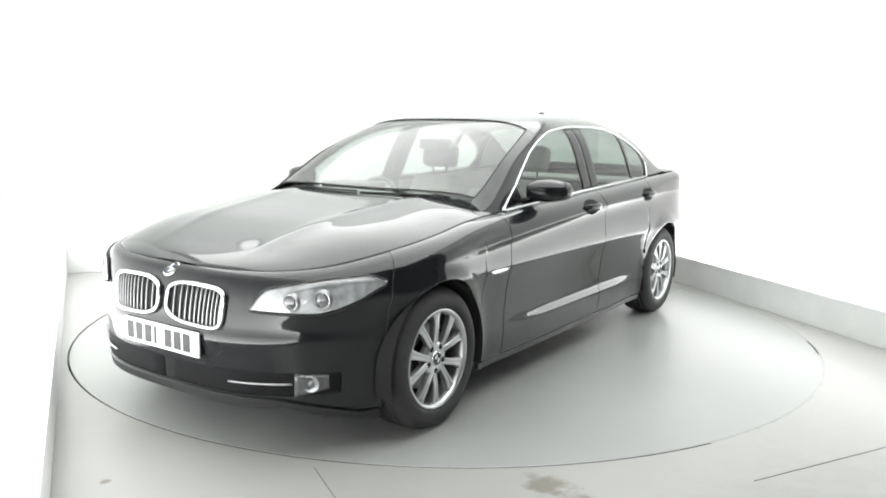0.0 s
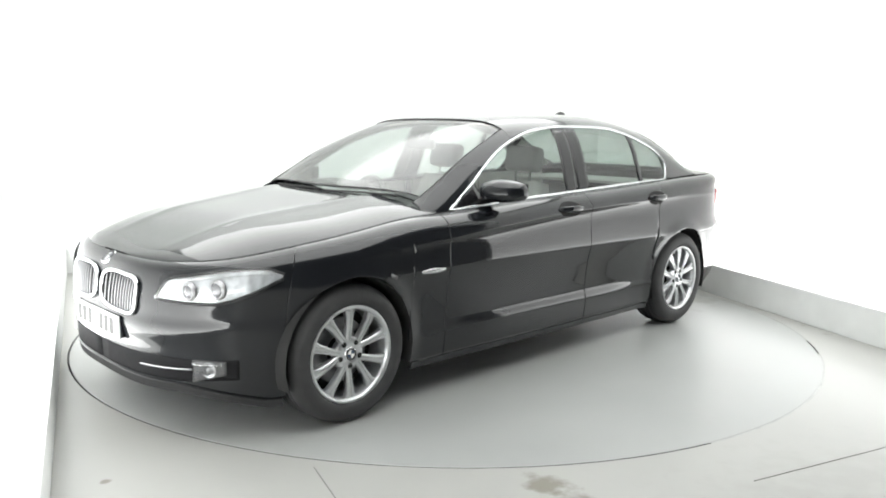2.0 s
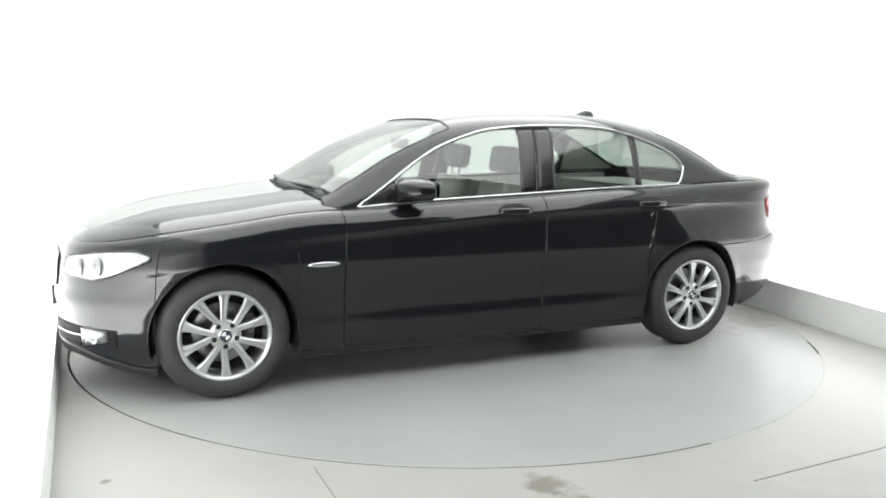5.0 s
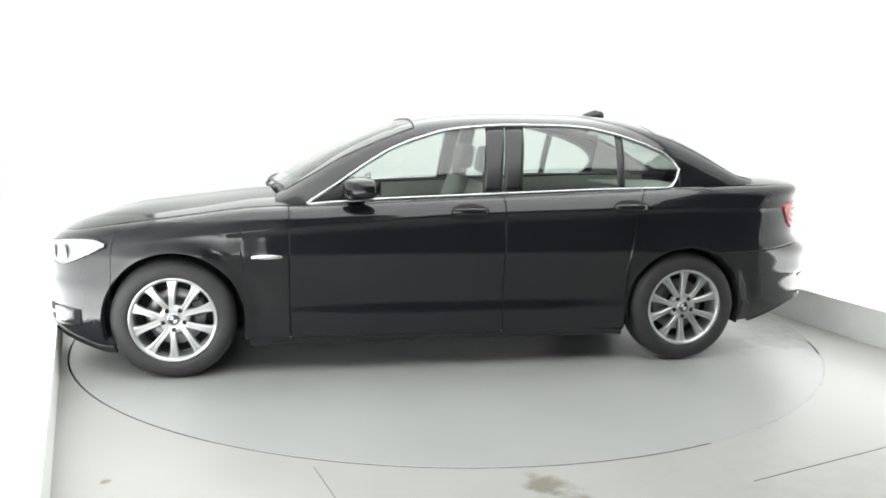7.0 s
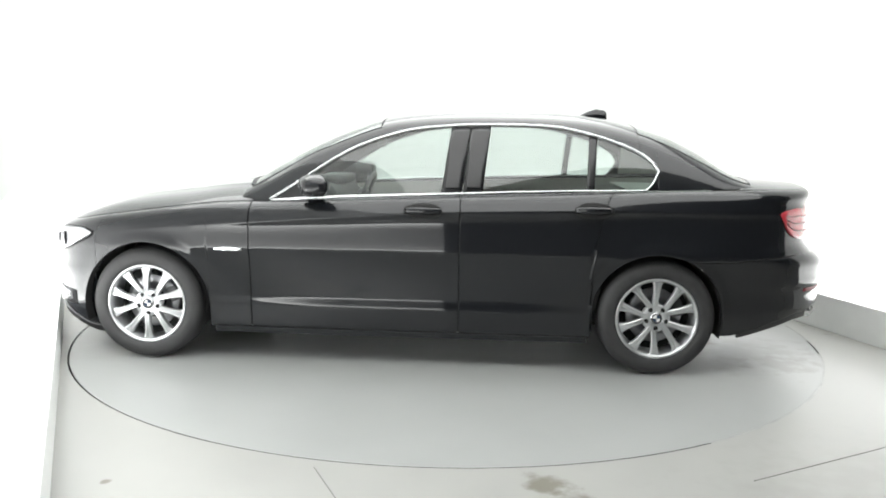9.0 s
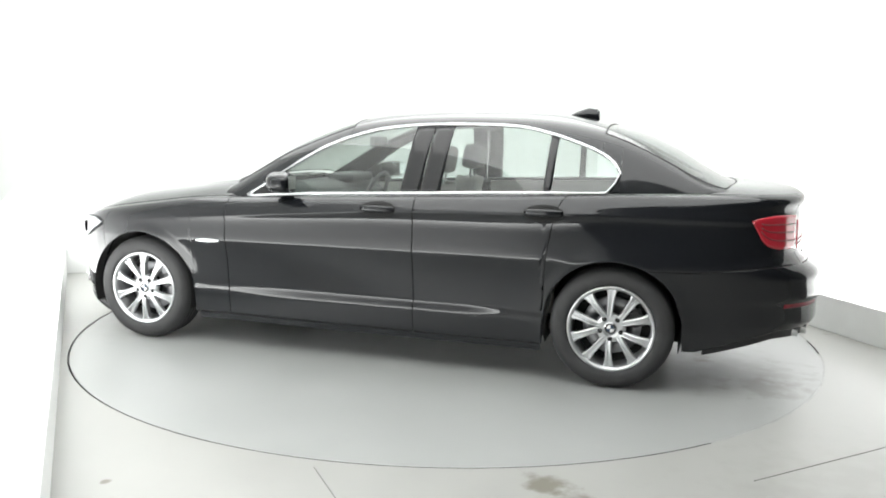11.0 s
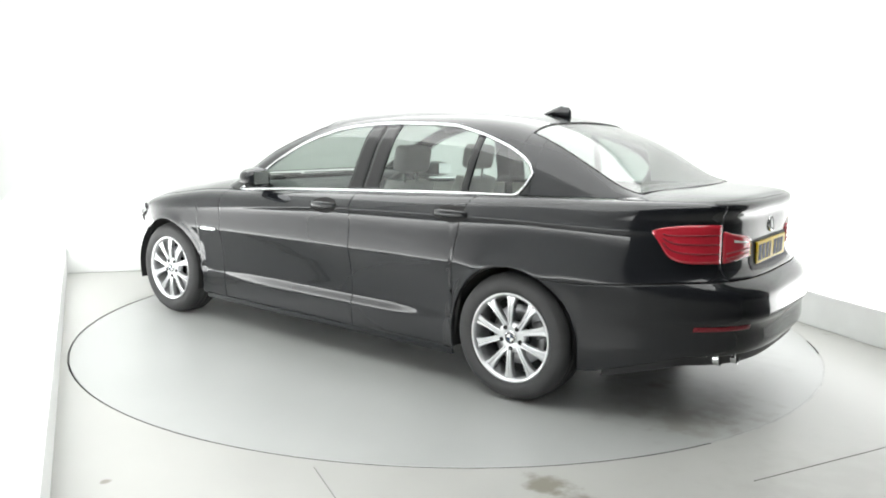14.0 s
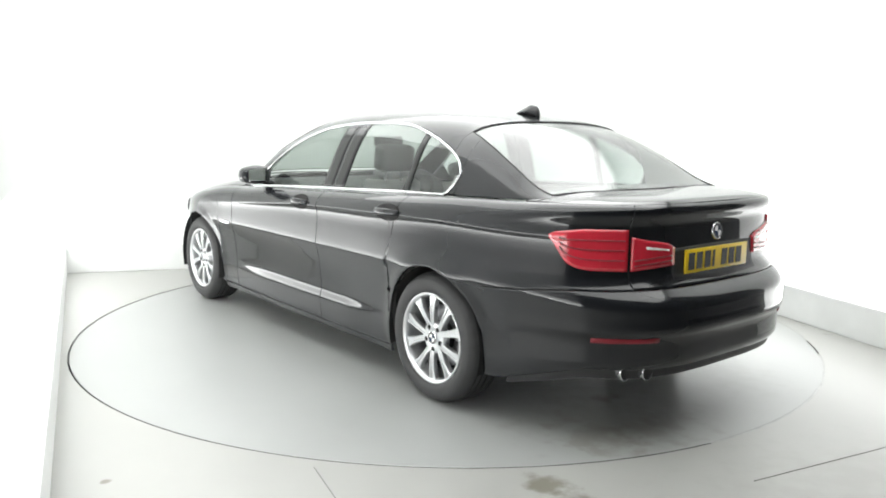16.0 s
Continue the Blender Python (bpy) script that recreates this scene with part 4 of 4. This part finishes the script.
def build_rear(car, boot, rear):
    # tail lamps: wing part and lid part
    t_lo = curve((0.0, 0.925), (0.08, 0.885), (0.18, 0.830), (0.30, 0.800), (0.5, 0.785), (1.0, 0.778))
    t_hi = curve((0.0, 0.935), (0.1, 0.948), (0.5, 0.962), (1.0, 0.960))
    qa, qb = q_of(-2.165, 0.88), q_of_y(0.552, 0.85, False)
    qs = np.linspace(qa, qb, 24)
    l_lo, l_hi = curve((0.0, 0.778), (1.0, 0.792)), curve((0.0, 0.928), (0.3, 0.914), (0.85, 0.892), (1.0, 0.872))
    qs2 = np.linspace(q_of_y(0.533, 0.85, False), q_of_y(0.300, 0.83, False), 16)
    for flip in (lambda vf: vf, mirrored):
        lamp = part("tail_lamp", mesh_of("tail_lamp", *flip(strip(qs, t_lo, t_hi, 0.010, 12, 0.014)), M_RED), car, "red tail lamp")
        for k in (0.28, 0.52, 0.76):
            pts = outline(qs[3:-1], lambda t, k=k: t_lo(0.12 + 0.85 * t) + k * (t_hi(0.12 + 0.85 * t) - t_lo(0.12 + 0.85 * t)) - 0.004, lambda t: 0.9, 0.011)[:20]
            part("light_bar", mesh_of("light_bar", *flip(tube(pts, 0.0036, False, 6)), M_RED2), lamp, "dark red bar")
        lamp2 = part("lid_lamp", mesh_of("lid_lamp", *flip(strip(qs2, l_lo, l_hi, 0.010, 10, 0.014)), M_RED), boot, "red tail lamp in the boot lid")
        part("reversing_lamp", mesh_of("reversing_lamp", *flip(strip(qs2[5:14], lambda t: 0.872 - 0.012 * t, lambda t: 0.884 - 0.018 * t, 0.013, 4, 0.006)), M_WHITE), lamp2, "white reversing lamp")
        for k in (0.3, 0.6):
            pts = outline(qs2[1:-1], lambda t, k=k: l_lo(t) + k * 0.075, lambda t: 0.9, 0.011)[:14]
            part("light_bar", mesh_of("light_bar", *flip(tube(pts, 0.0034, False, 6)), M_RED2), lamp2, "dark red bar")
        # black strip added behind the boot gap, to darken it as shade would
        qg = np.linspace(q_of_y(0.60, 0.85, False), q_of_y(0.49, 0.85, False), 8)
        part("boot_gap_backing", mesh_of("boot_gap_backing", *flip(strip(qg, lambda t: 0.70, lambda t: 0.975, -0.022, 10, 0.004)), M_LINER), car, "black backing strip added behind the boot gap")
        qr = np.linspace(q_of_y(0.72, 0.49, False), q_of_y(0.48, 0.49, False), 14)
        part("reflector", mesh_of("reflector", *flip(strip(qr, lambda t: 0.478, lambda t: 0.498, 0.004, 4, 0.006)), M_RED2), rear, "dark red reflector strip")
    # recess round the plate, plate and lid handle
    qp = np.linspace(q_of_y(0.31, 0.78, False), -2.4, 14)
    half = strip(qp, lambda t: 0.725 - 0.012 * t, lambda t: 0.865 + 0.006 * t, 0.002, 8, 0.004, mid=True)
    part("plate_recess", mesh_of("plate_recess", *whole(half), M_BLACK), boot, "black plate recess")
    xr = -2.474
    plate = part("number_plate", mesh_of("number_plate", *box(xr - 0.006, xr + 0.004, -0.26, 0.26, 0.744, 0.855, 0.003), M_PLATE_Y), boot, "yellow number plate with black characters")
    for y0, w in PLATE_BARS:
        part("character", mesh_of("character", *box(xr - 0.0085, xr - 0.0065, -y0 - w / 2, -y0 + w / 2, 0.760, 0.839), M_INK, smooth=False), plate)
    badge(boot, Matrix.Translation((-2.466, 0, 0.925)) @ pose(0, 0, 0, 0, 0, -90) @ pose(0, 0, 0, -8, 0, 0), 0.041)
    for y in (0.525, 0.612):
        x0 = float(shell(q_of_y(y, 0.30, False), 0.30)[0])
        prof = [(0.030, 0.20), (0.036, 0.0), (0.038, -0.006), (0.034, -0.006), (0.031, 0.0), (0.028, 0.15), (0.001, 0.16)]
        vf = moved(lathe([(r, -yy) for r, yy in prof], 24), Matrix.Translation((x0 - 0.012, y, 0.338)) @ pose(0, 0, 0, 0, 0, 90))
        part("exhaust_pipe", mesh_of("exhaust_pipe", *vf, M_CHROME), car, "chrome exhaust tip")


def build_sides(car):
    for s, flip in ((1, lambda vf: vf), (-1, mirrored)):
        # door handles in their cups
        for x0, zc in ((-0.145, 0.916), (-1.105, 0.938)):
            cup = [[(x0 + 0.112 * k * math.cos(a), float(half_width(x0 + 0.112 * k * math.cos(a), zc + 0.046 * k * math.sin(a))) + 0.0055 - 0.004 * k, zc + 0.046 * k * math.sin(a))
                    for a in np.linspace(0, math.tau, 28, endpoint=False)] for k in (1.0, 0.9, 0.7, 0.45, 0.2, 0.01)]
            part("handle_cup", mesh_of("handle_cup", *flip(grid(cup, False, True)), M_LINER), car, "black handle recess")
            secs = []
            for t in np.linspace(0, 1, 12):
                x = x0 + 0.105 - 0.21 * t
                bulge = math.sin(math.pi * t) ** 0.6
                yy = float(half_width(x, zc)) + 0.004 + 0.026 * bulge
                r = 0.014 + 0.008 * bulge
                secs.append([(x, yy + 0.5 * r * math.cos(a), zc + 0.004 + r * math.sin(a)) for a in np.linspace(0, math.tau, 10, endpoint=False)])
            part("door_handle", mesh_of("door_handle", *flip(loft(secs)), M_PAINT), car, "black door handle")
        # side indicator
        secs = []
        for t in np.linspace(0, 1, 8):
            x = 1.065 - 0.165 * t
            r = 0.013 * (0.5 + 0.5 * math.sin(math.pi * t))
            secs.append([(x, float(half_width(x, 0.674)) + 0.004 + 0.3 * r * math.cos(a), 0.674 + r * math.sin(a)) for a in np.linspace(0, math.tau, 10, endpoint=False)])
        part("side_indicator", mesh_of("side_indicator", *flip(loft(secs)), M_SATIN), car, "slim bright side indicator")
        # door mirror
        secs = []
        for t in np.linspace(0, 1, 14):
            y = 0.855 + 0.205 * t
            k = math.sin(math.pi * min(1, 0.22 + 0.60 * t)) ** 0.6
            kz = (0.074 - 0.010 * t) * k * (1 if t < 0.86 else 1 - ((t - 0.86) / 0.14) ** 2 * 0.45)
            kx = (0.102 - 0.020 * t) * k * (1 if t < 0.86 else 1 - ((t - 0.86) / 0.14) ** 2 * 0.45)
            ring = []
            for a in np.linspace(0, math.tau, 20, endpoint=False):
                cx, sz = (math.copysign(abs(c) ** 0.7, c) for c in (math.cos(a), math.sin(a)))
                ring.append((0.48 - 0.05 * t + kx * (cx * 1.15 if cx > 0 else cx * 0.70), y, 1.045 + kz * sz * (1 if sz > 0 else 0.80)))
            secs.append(ring)
        mir = part("door_mirror", mesh_of("door_mirror", *flip(loft(secs)), M_PAINT), car, "black door mirror")
        part("mirror_foot", mesh_of("mirror_foot", *flip(loft([[(0.50 + 0.05 * math.cos(a) - 0.02 * t, 0.80 + 0.12 * t, 0.985 + 0.035 * t + 0.022 * math.sin(a)) for a in np.linspace(0, math.tau, 12, endpoint=False)] for t in np.linspace(0, 1, 5)])), M_GLOSS), mir)
        part("mirror_glass", mesh_of("mirror_glass", *flip(([(0.392, 0.90, 1.015), (0.372, 1.03, 1.015), (0.372, 1.03, 1.090), (0.392, 0.90, 1.100)], [(0, 1, 2, 3)])), M_CHROME), mir, "mirror glass")


def build_wheel(car, x, y, side):
    """One wheel; its outer face looks to +y in its own space."""
    hub = new("wheel")
    hub.parent = car
    hub.matrix_basis = pose(x, y, HUB_Z, 0, 0, 0 if side > 0 else 180)
    return hub


def wheel_parts(hub):
    R, W = 0.333, 0.113
    prof = [(0.218, -W + 0.01), (0.235, -W - 0.004), (0.275, -W - 0.010), (0.305, -W + 0.002), (0.322, -W + 0.018), (0.3315, -W + 0.042)]
    for g in (-0.055, -0.02, 0.02, 0.055):
        prof += [(R, g - 0.007), (R - 0.008, g - 0.0055), (R - 0.008, g + 0.0055), (R, g + 0.007)]
    prof += [(0.3315, W - 0.042), (0.322, W - 0.018), (0.308, W - 0.003), (0.300, W + 0.002), (0.297, W + 0.004), (0.270, W + 0.009), (0.246, W + 0.006), (0.240, W + 0.001), (0.228, W - 0.010)]
    part("tyre", mesh_of("tyre", *lathe(prof, 96), M_TYRE), hub, "black rubber tyre")
    lip = lathe([(0.231, W - 0.012), (0.2335, W - 0.003), (0.231, W + 0.001), (0.222, W - 0.001), (0.214, W - 0.010), (0.208, W - 0.030), (0.205, -W + 0.03), (0.215, -W + 0.02), (0.226, -W + 0.005), (0.232, -W + 0.01)], 96)
    rim = part("rim", mesh_of("rim", *lip, M_ALLOY), hub, "silver ten-spoke alloy rim")
    for k in range(10):
        a = radians(18 + 36 * k)
        secs = []
        for t in np.linspace(0, 1, 9):
            r = 0.052 + (0.214 - 0.052) * t
            half = 0.0165 + 0.0075 * t - 0.004 * math.sin(math.pi * t) + (0.008 * max(0, (t - 0.85) / 0.15))
            lean = (0.010 if k % 2 else -0.010) * (1 - t)
            y0 = W - 0.034 + 0.020 * math.sin(math.pi * (0.25 + 0.5 * t)) + 0.006 * t
            ring = [(-half, -0.030), (-half, -0.004), (-half * 0.72, 0.0), (-half * 0.25, -0.0005), (-half * 0.15, -0.005), (half * 0.15, -0.005), (half * 0.25, -0.0005), (half * 0.72, 0.0), (half, -0.004), (half, -0.030)]
            secs.append([((r * math.cos(a) - (o + lean) * math.sin(a)), y0 + d, (r * math.sin(a) + (o + lean) * math.cos(a))) for o, d in ring])
        part("spoke", mesh_of("spoke", *loft(secs), M_ALLOY, smooth=False), rim)
    part("hub_plate", mesh_of("hub_plate", *lathe([(0.082, W - 0.060), (0.080, W - 0.026), (0.072, W - 0.021), (0.040, W - 0.018), (0.038, W - 0.020), (0.001, W - 0.020)], 48), M_ALLOY), rim)
    for k in range(5):
        a = radians(90 + 72 * k + 36)
        v = moved(lathe([(0.0135, 0), (0.0125, 0.003), (0.001, 0.0032)], 16), Matrix.Translation((0.0585 * math.cos(a), W - 0.0205, 0.0585 * math.sin(a))))
        part("wheel_bolt", mesh_of("wheel_bolt", *v, M_LINER), rim, "dark wheel bolt")
    badge(rim, Matrix.Translation((0, W - 0.018, 0)) @ pose(0, 0, 0, 0, 0, 180), 0.034)
    part("brake_disc", mesh_of("brake_disc", *lathe([(0.075, -0.005), (0.075, 0.012), (0.155, 0.012), (0.158, 0.008), (0.158, -0.010)], 64), M_DISC), hub, "grey steel brake disc")
    part("caliper", mesh_of("caliper", *moved(box(-0.045, 0.045, -0.03, 0.045, 0.105, 0.172, 0.012), pose(0, 0, 0, 0, -70, 0)), M_DASH), hub)
    part("wheel_back", mesh_of("wheel_back", *lathe([(0.206, -0.02), (0.10, -0.03), (0.001, -0.03)], 48), M_LINER), hub, "dark inside of the wheel")


def build_cabin(car):
    def seat(x, y, back_h=0.60, width=0.50, rest=True):
        cushion = loft([[(x + dx, y + width / 2 * sy * k, 0.42 + dz * kz) for sy, dz in ((-1, -0.08), (-1, 0.02), (-0.75, 0.07), (-0.4, 0.045), (0.4, 0.045), (0.75, 0.07), (1, 0.02), (1, -0.08))]
                        for dx, k, kz in ((-0.26, 0.92, 0.8), (-0.2, 1, 1), (0.1, 1, 1), (0.22, 0.95, 0.9), (0.26, 0.85, 0.3))])
        s = part("seat", mesh_of("seat", *cushion, M_SEAT), car, "pale leather seat")
        secs = []
        for t in np.linspace(0, 1, 8):
            w = width / 2 * (1 - 0.22 * t ** 2)
            cx, cz, th = x - 0.26 - 0.20 * t, 0.44 + back_h * t, 0.10 - 0.03 * t
            secs.append([(cx + dx * th, y + w * sy, cz + dx * 0.02) for sy, dx in ((-1, -0.5), (-1, 0.5), (-0.78, 1.0), (-0.45, 0.5), (0.45, 0.5), (0.78, 1.0), (1, 0.5), (1, -0.5), (0.5, -0.9), (-0.5, -0.9))])
        part("seat_back", mesh_of("seat_back", *loft(secs), M_SEAT), s)
        if not rest:
            return
        v = box(-0.055, 0.055, -0.135, 0.135, -0.085, 0.085, 0.045, 4)
        part("headrest", mesh_of("headrest", *moved(v, Matrix.Translation((x - 0.47, y, 0.44 + back_h + 0.15)) @ pose(0, 0, 0, 0, -10, 0)), M_HEADREST), s)
        for dy in (-0.06, 0.06):
            part("headrest_post", mesh_of("headrest_post", *tube([(x - 0.455, y + dy, 0.42 + back_h), (x - 0.465, y + dy, 0.44 + back_h + 0.10)], 0.007), M_SATIN), s)
    seat(0.10, 0.37)
    seat(0.10, -0.37)
    for y in (0.37, -0.37):
        seat(-0.74, y, 0.44, 0.62, False)
    dash = loft([[(0.55 + dx, y, 0.80 + dz) for dx, dz in ((0.42, 0.16), (0.30, 0.195), (0.10, 0.205), (-0.02, 0.17), (-0.07, 0.10), (-0.05, -0.10), (0.05, -0.30), (0.42, -0.30))] for y in np.linspace(-0.74, 0.74, 9)])
    d = part("dashboard", mesh_of("dashboard", *dash, M_DASH), car, "dark grey dashboard")
    part("instrument_hood", mesh_of("instrument_hood", *moved(box(-0.09, 0.12, -0.19, 0.19, -0.03, 0.035, 0.03, 3), Matrix.Translation((0.58, -0.37, 1.01))), M_DASH), d)
    ring = [(0.40 + 0.19 * math.sin(a) * -0.42, -0.37 + 0.185 * math.cos(a), 0.88 + 0.17 * math.sin(a)) for a in np.linspace(0, math.tau, 36, endpoint=False)]
    wheel = part("steering_wheel", mesh_of("steering_wheel", *tube(ring, 0.016, True, 8), M_DASH), car, "dark leather steering wheel")
    part("steering_boss", mesh_of("steering_boss", *moved(box(-0.03, 0.03, -0.09, 0.09, -0.06, 0.06, 0.02), Matrix.Translation((0.42, -0.37, 0.88)) @ pose(0, 0, 0, 0, -24, 0)), M_DASH), wheel)
    for sy in (-1, 1):
        part("steering_spoke", mesh_of("steering_spoke", *tube([(0.42, -0.37 + sy * 0.06, 0.88), (0.40, -0.37 + sy * 0.18, 0.88)], 0.014), M_DASH), wheel)
    part("interior_mirror", mesh_of("interior_mirror", *moved(box(-0.02, 0.02, -0.12, 0.12, -0.035, 0.035, 0.015), Matrix.Translation((0.22, 0, 1.285))), M_DASH), car, "dark interior mirror")
    part("cabin_floor", mesh_of("cabin_floor", *box(-1.3, 0.95, -0.76, 0.76, 0.26, 0.30), M_DASH, smooth=False), car)
    part("tunnel", mesh_of("tunnel", *box(-0.4, 0.62, -0.12, 0.12, 0.30, 0.58, 0.04), M_DASH), car, "dark centre console")
    part("parcel_shelf", mesh_of("parcel_shelf", *box(-1.98, -1.42, -0.62, 0.62, 0.985, 1.005), M_LINING, smooth=False), car, "pale parcel shelf")
    P = np.array([[(x, e * 0.56, upper_at_y(x, abs(e) * 0.56) - 0.03) for e in np.linspace(-1, 1, 13)] for x in np.linspace(0.10, -1.36, 20)])
    part("headlining", mesh_of("headlining", *grid(P), M_LINING), car, "pale headlining")
    lining = upper_strip(np.linspace(-1.50, -1.95, 12), lambda x: float(top_z(x)) + 0.01, lambda x: float(rear_y(x)) + 0.03, 8) - (0, 0.035, 0)
    both("pillar_lining", grid(lining), M_LINING, car, "pale lining inside the rear pillar")
    for s, flip in ((1, lambda vf: vf), (-1, mirrored)):
        for x0, x1, z0 in ((0.80, -0.33, 0.35), (-0.40, -1.15, 0.35), (-1.15, -1.92, 0.76)):
            P = np.array([[(x, 0.785 - 0.03 * (1 - v) - 0.10 * max(0.0, -1.3 - x), z0 + (float(top_z(x)) - 0.02 - z0) * v) for v in np.linspace(0, 1, 6)] for x in np.linspace(x0, x1, 8)])
            part("door_lining", mesh_of("door_lining", *flip(grid(P)), M_SEAT), car, "pale door lining")


def build_car():
    car = new("car")
    tagged(car, "black four-door saloon car with silver alloy wheels on the turntable", "car")
    boot, rear = build_panels(car)
    build_upper(car)
    build_front(car)
    build_rear(car, boot, rear)
    build_sides(car)
    first = build_wheel(car, 1.484, 0.815, 1)
    wheel_parts(first)
    for x, y, turn in ((-1.484, 0.828, 0), (1.484, -0.815, 180), (-1.484, -0.828, 180)):
        copy_thing(first, pose(x, y, HUB_Z, 0, 0, turn))
    build_cabin(car)
    return car


build_room()
build_ceiling_lamps()
turntable = build_turntable()
car = build_car()

# ------------------------------------------------ what moves
ANGLES = [(0.0, 235.8), (0.5, 234.0), (1.0, 231.3), (1.5, 228.0)] + [(2 + 0.5 * k, 224.4 - 3.383 * k) for k in range(29)]


def motions():
    walk(turntable, [(t, pose(0, 0, 0, 0, 0, a)) for t, a in ANGLES])
    walk(car, [(t, pose(0, 0, 0, 0, 0, a) @ pose(0.2275, 0.203, 0)) for t, a in ANGLES])


motions()
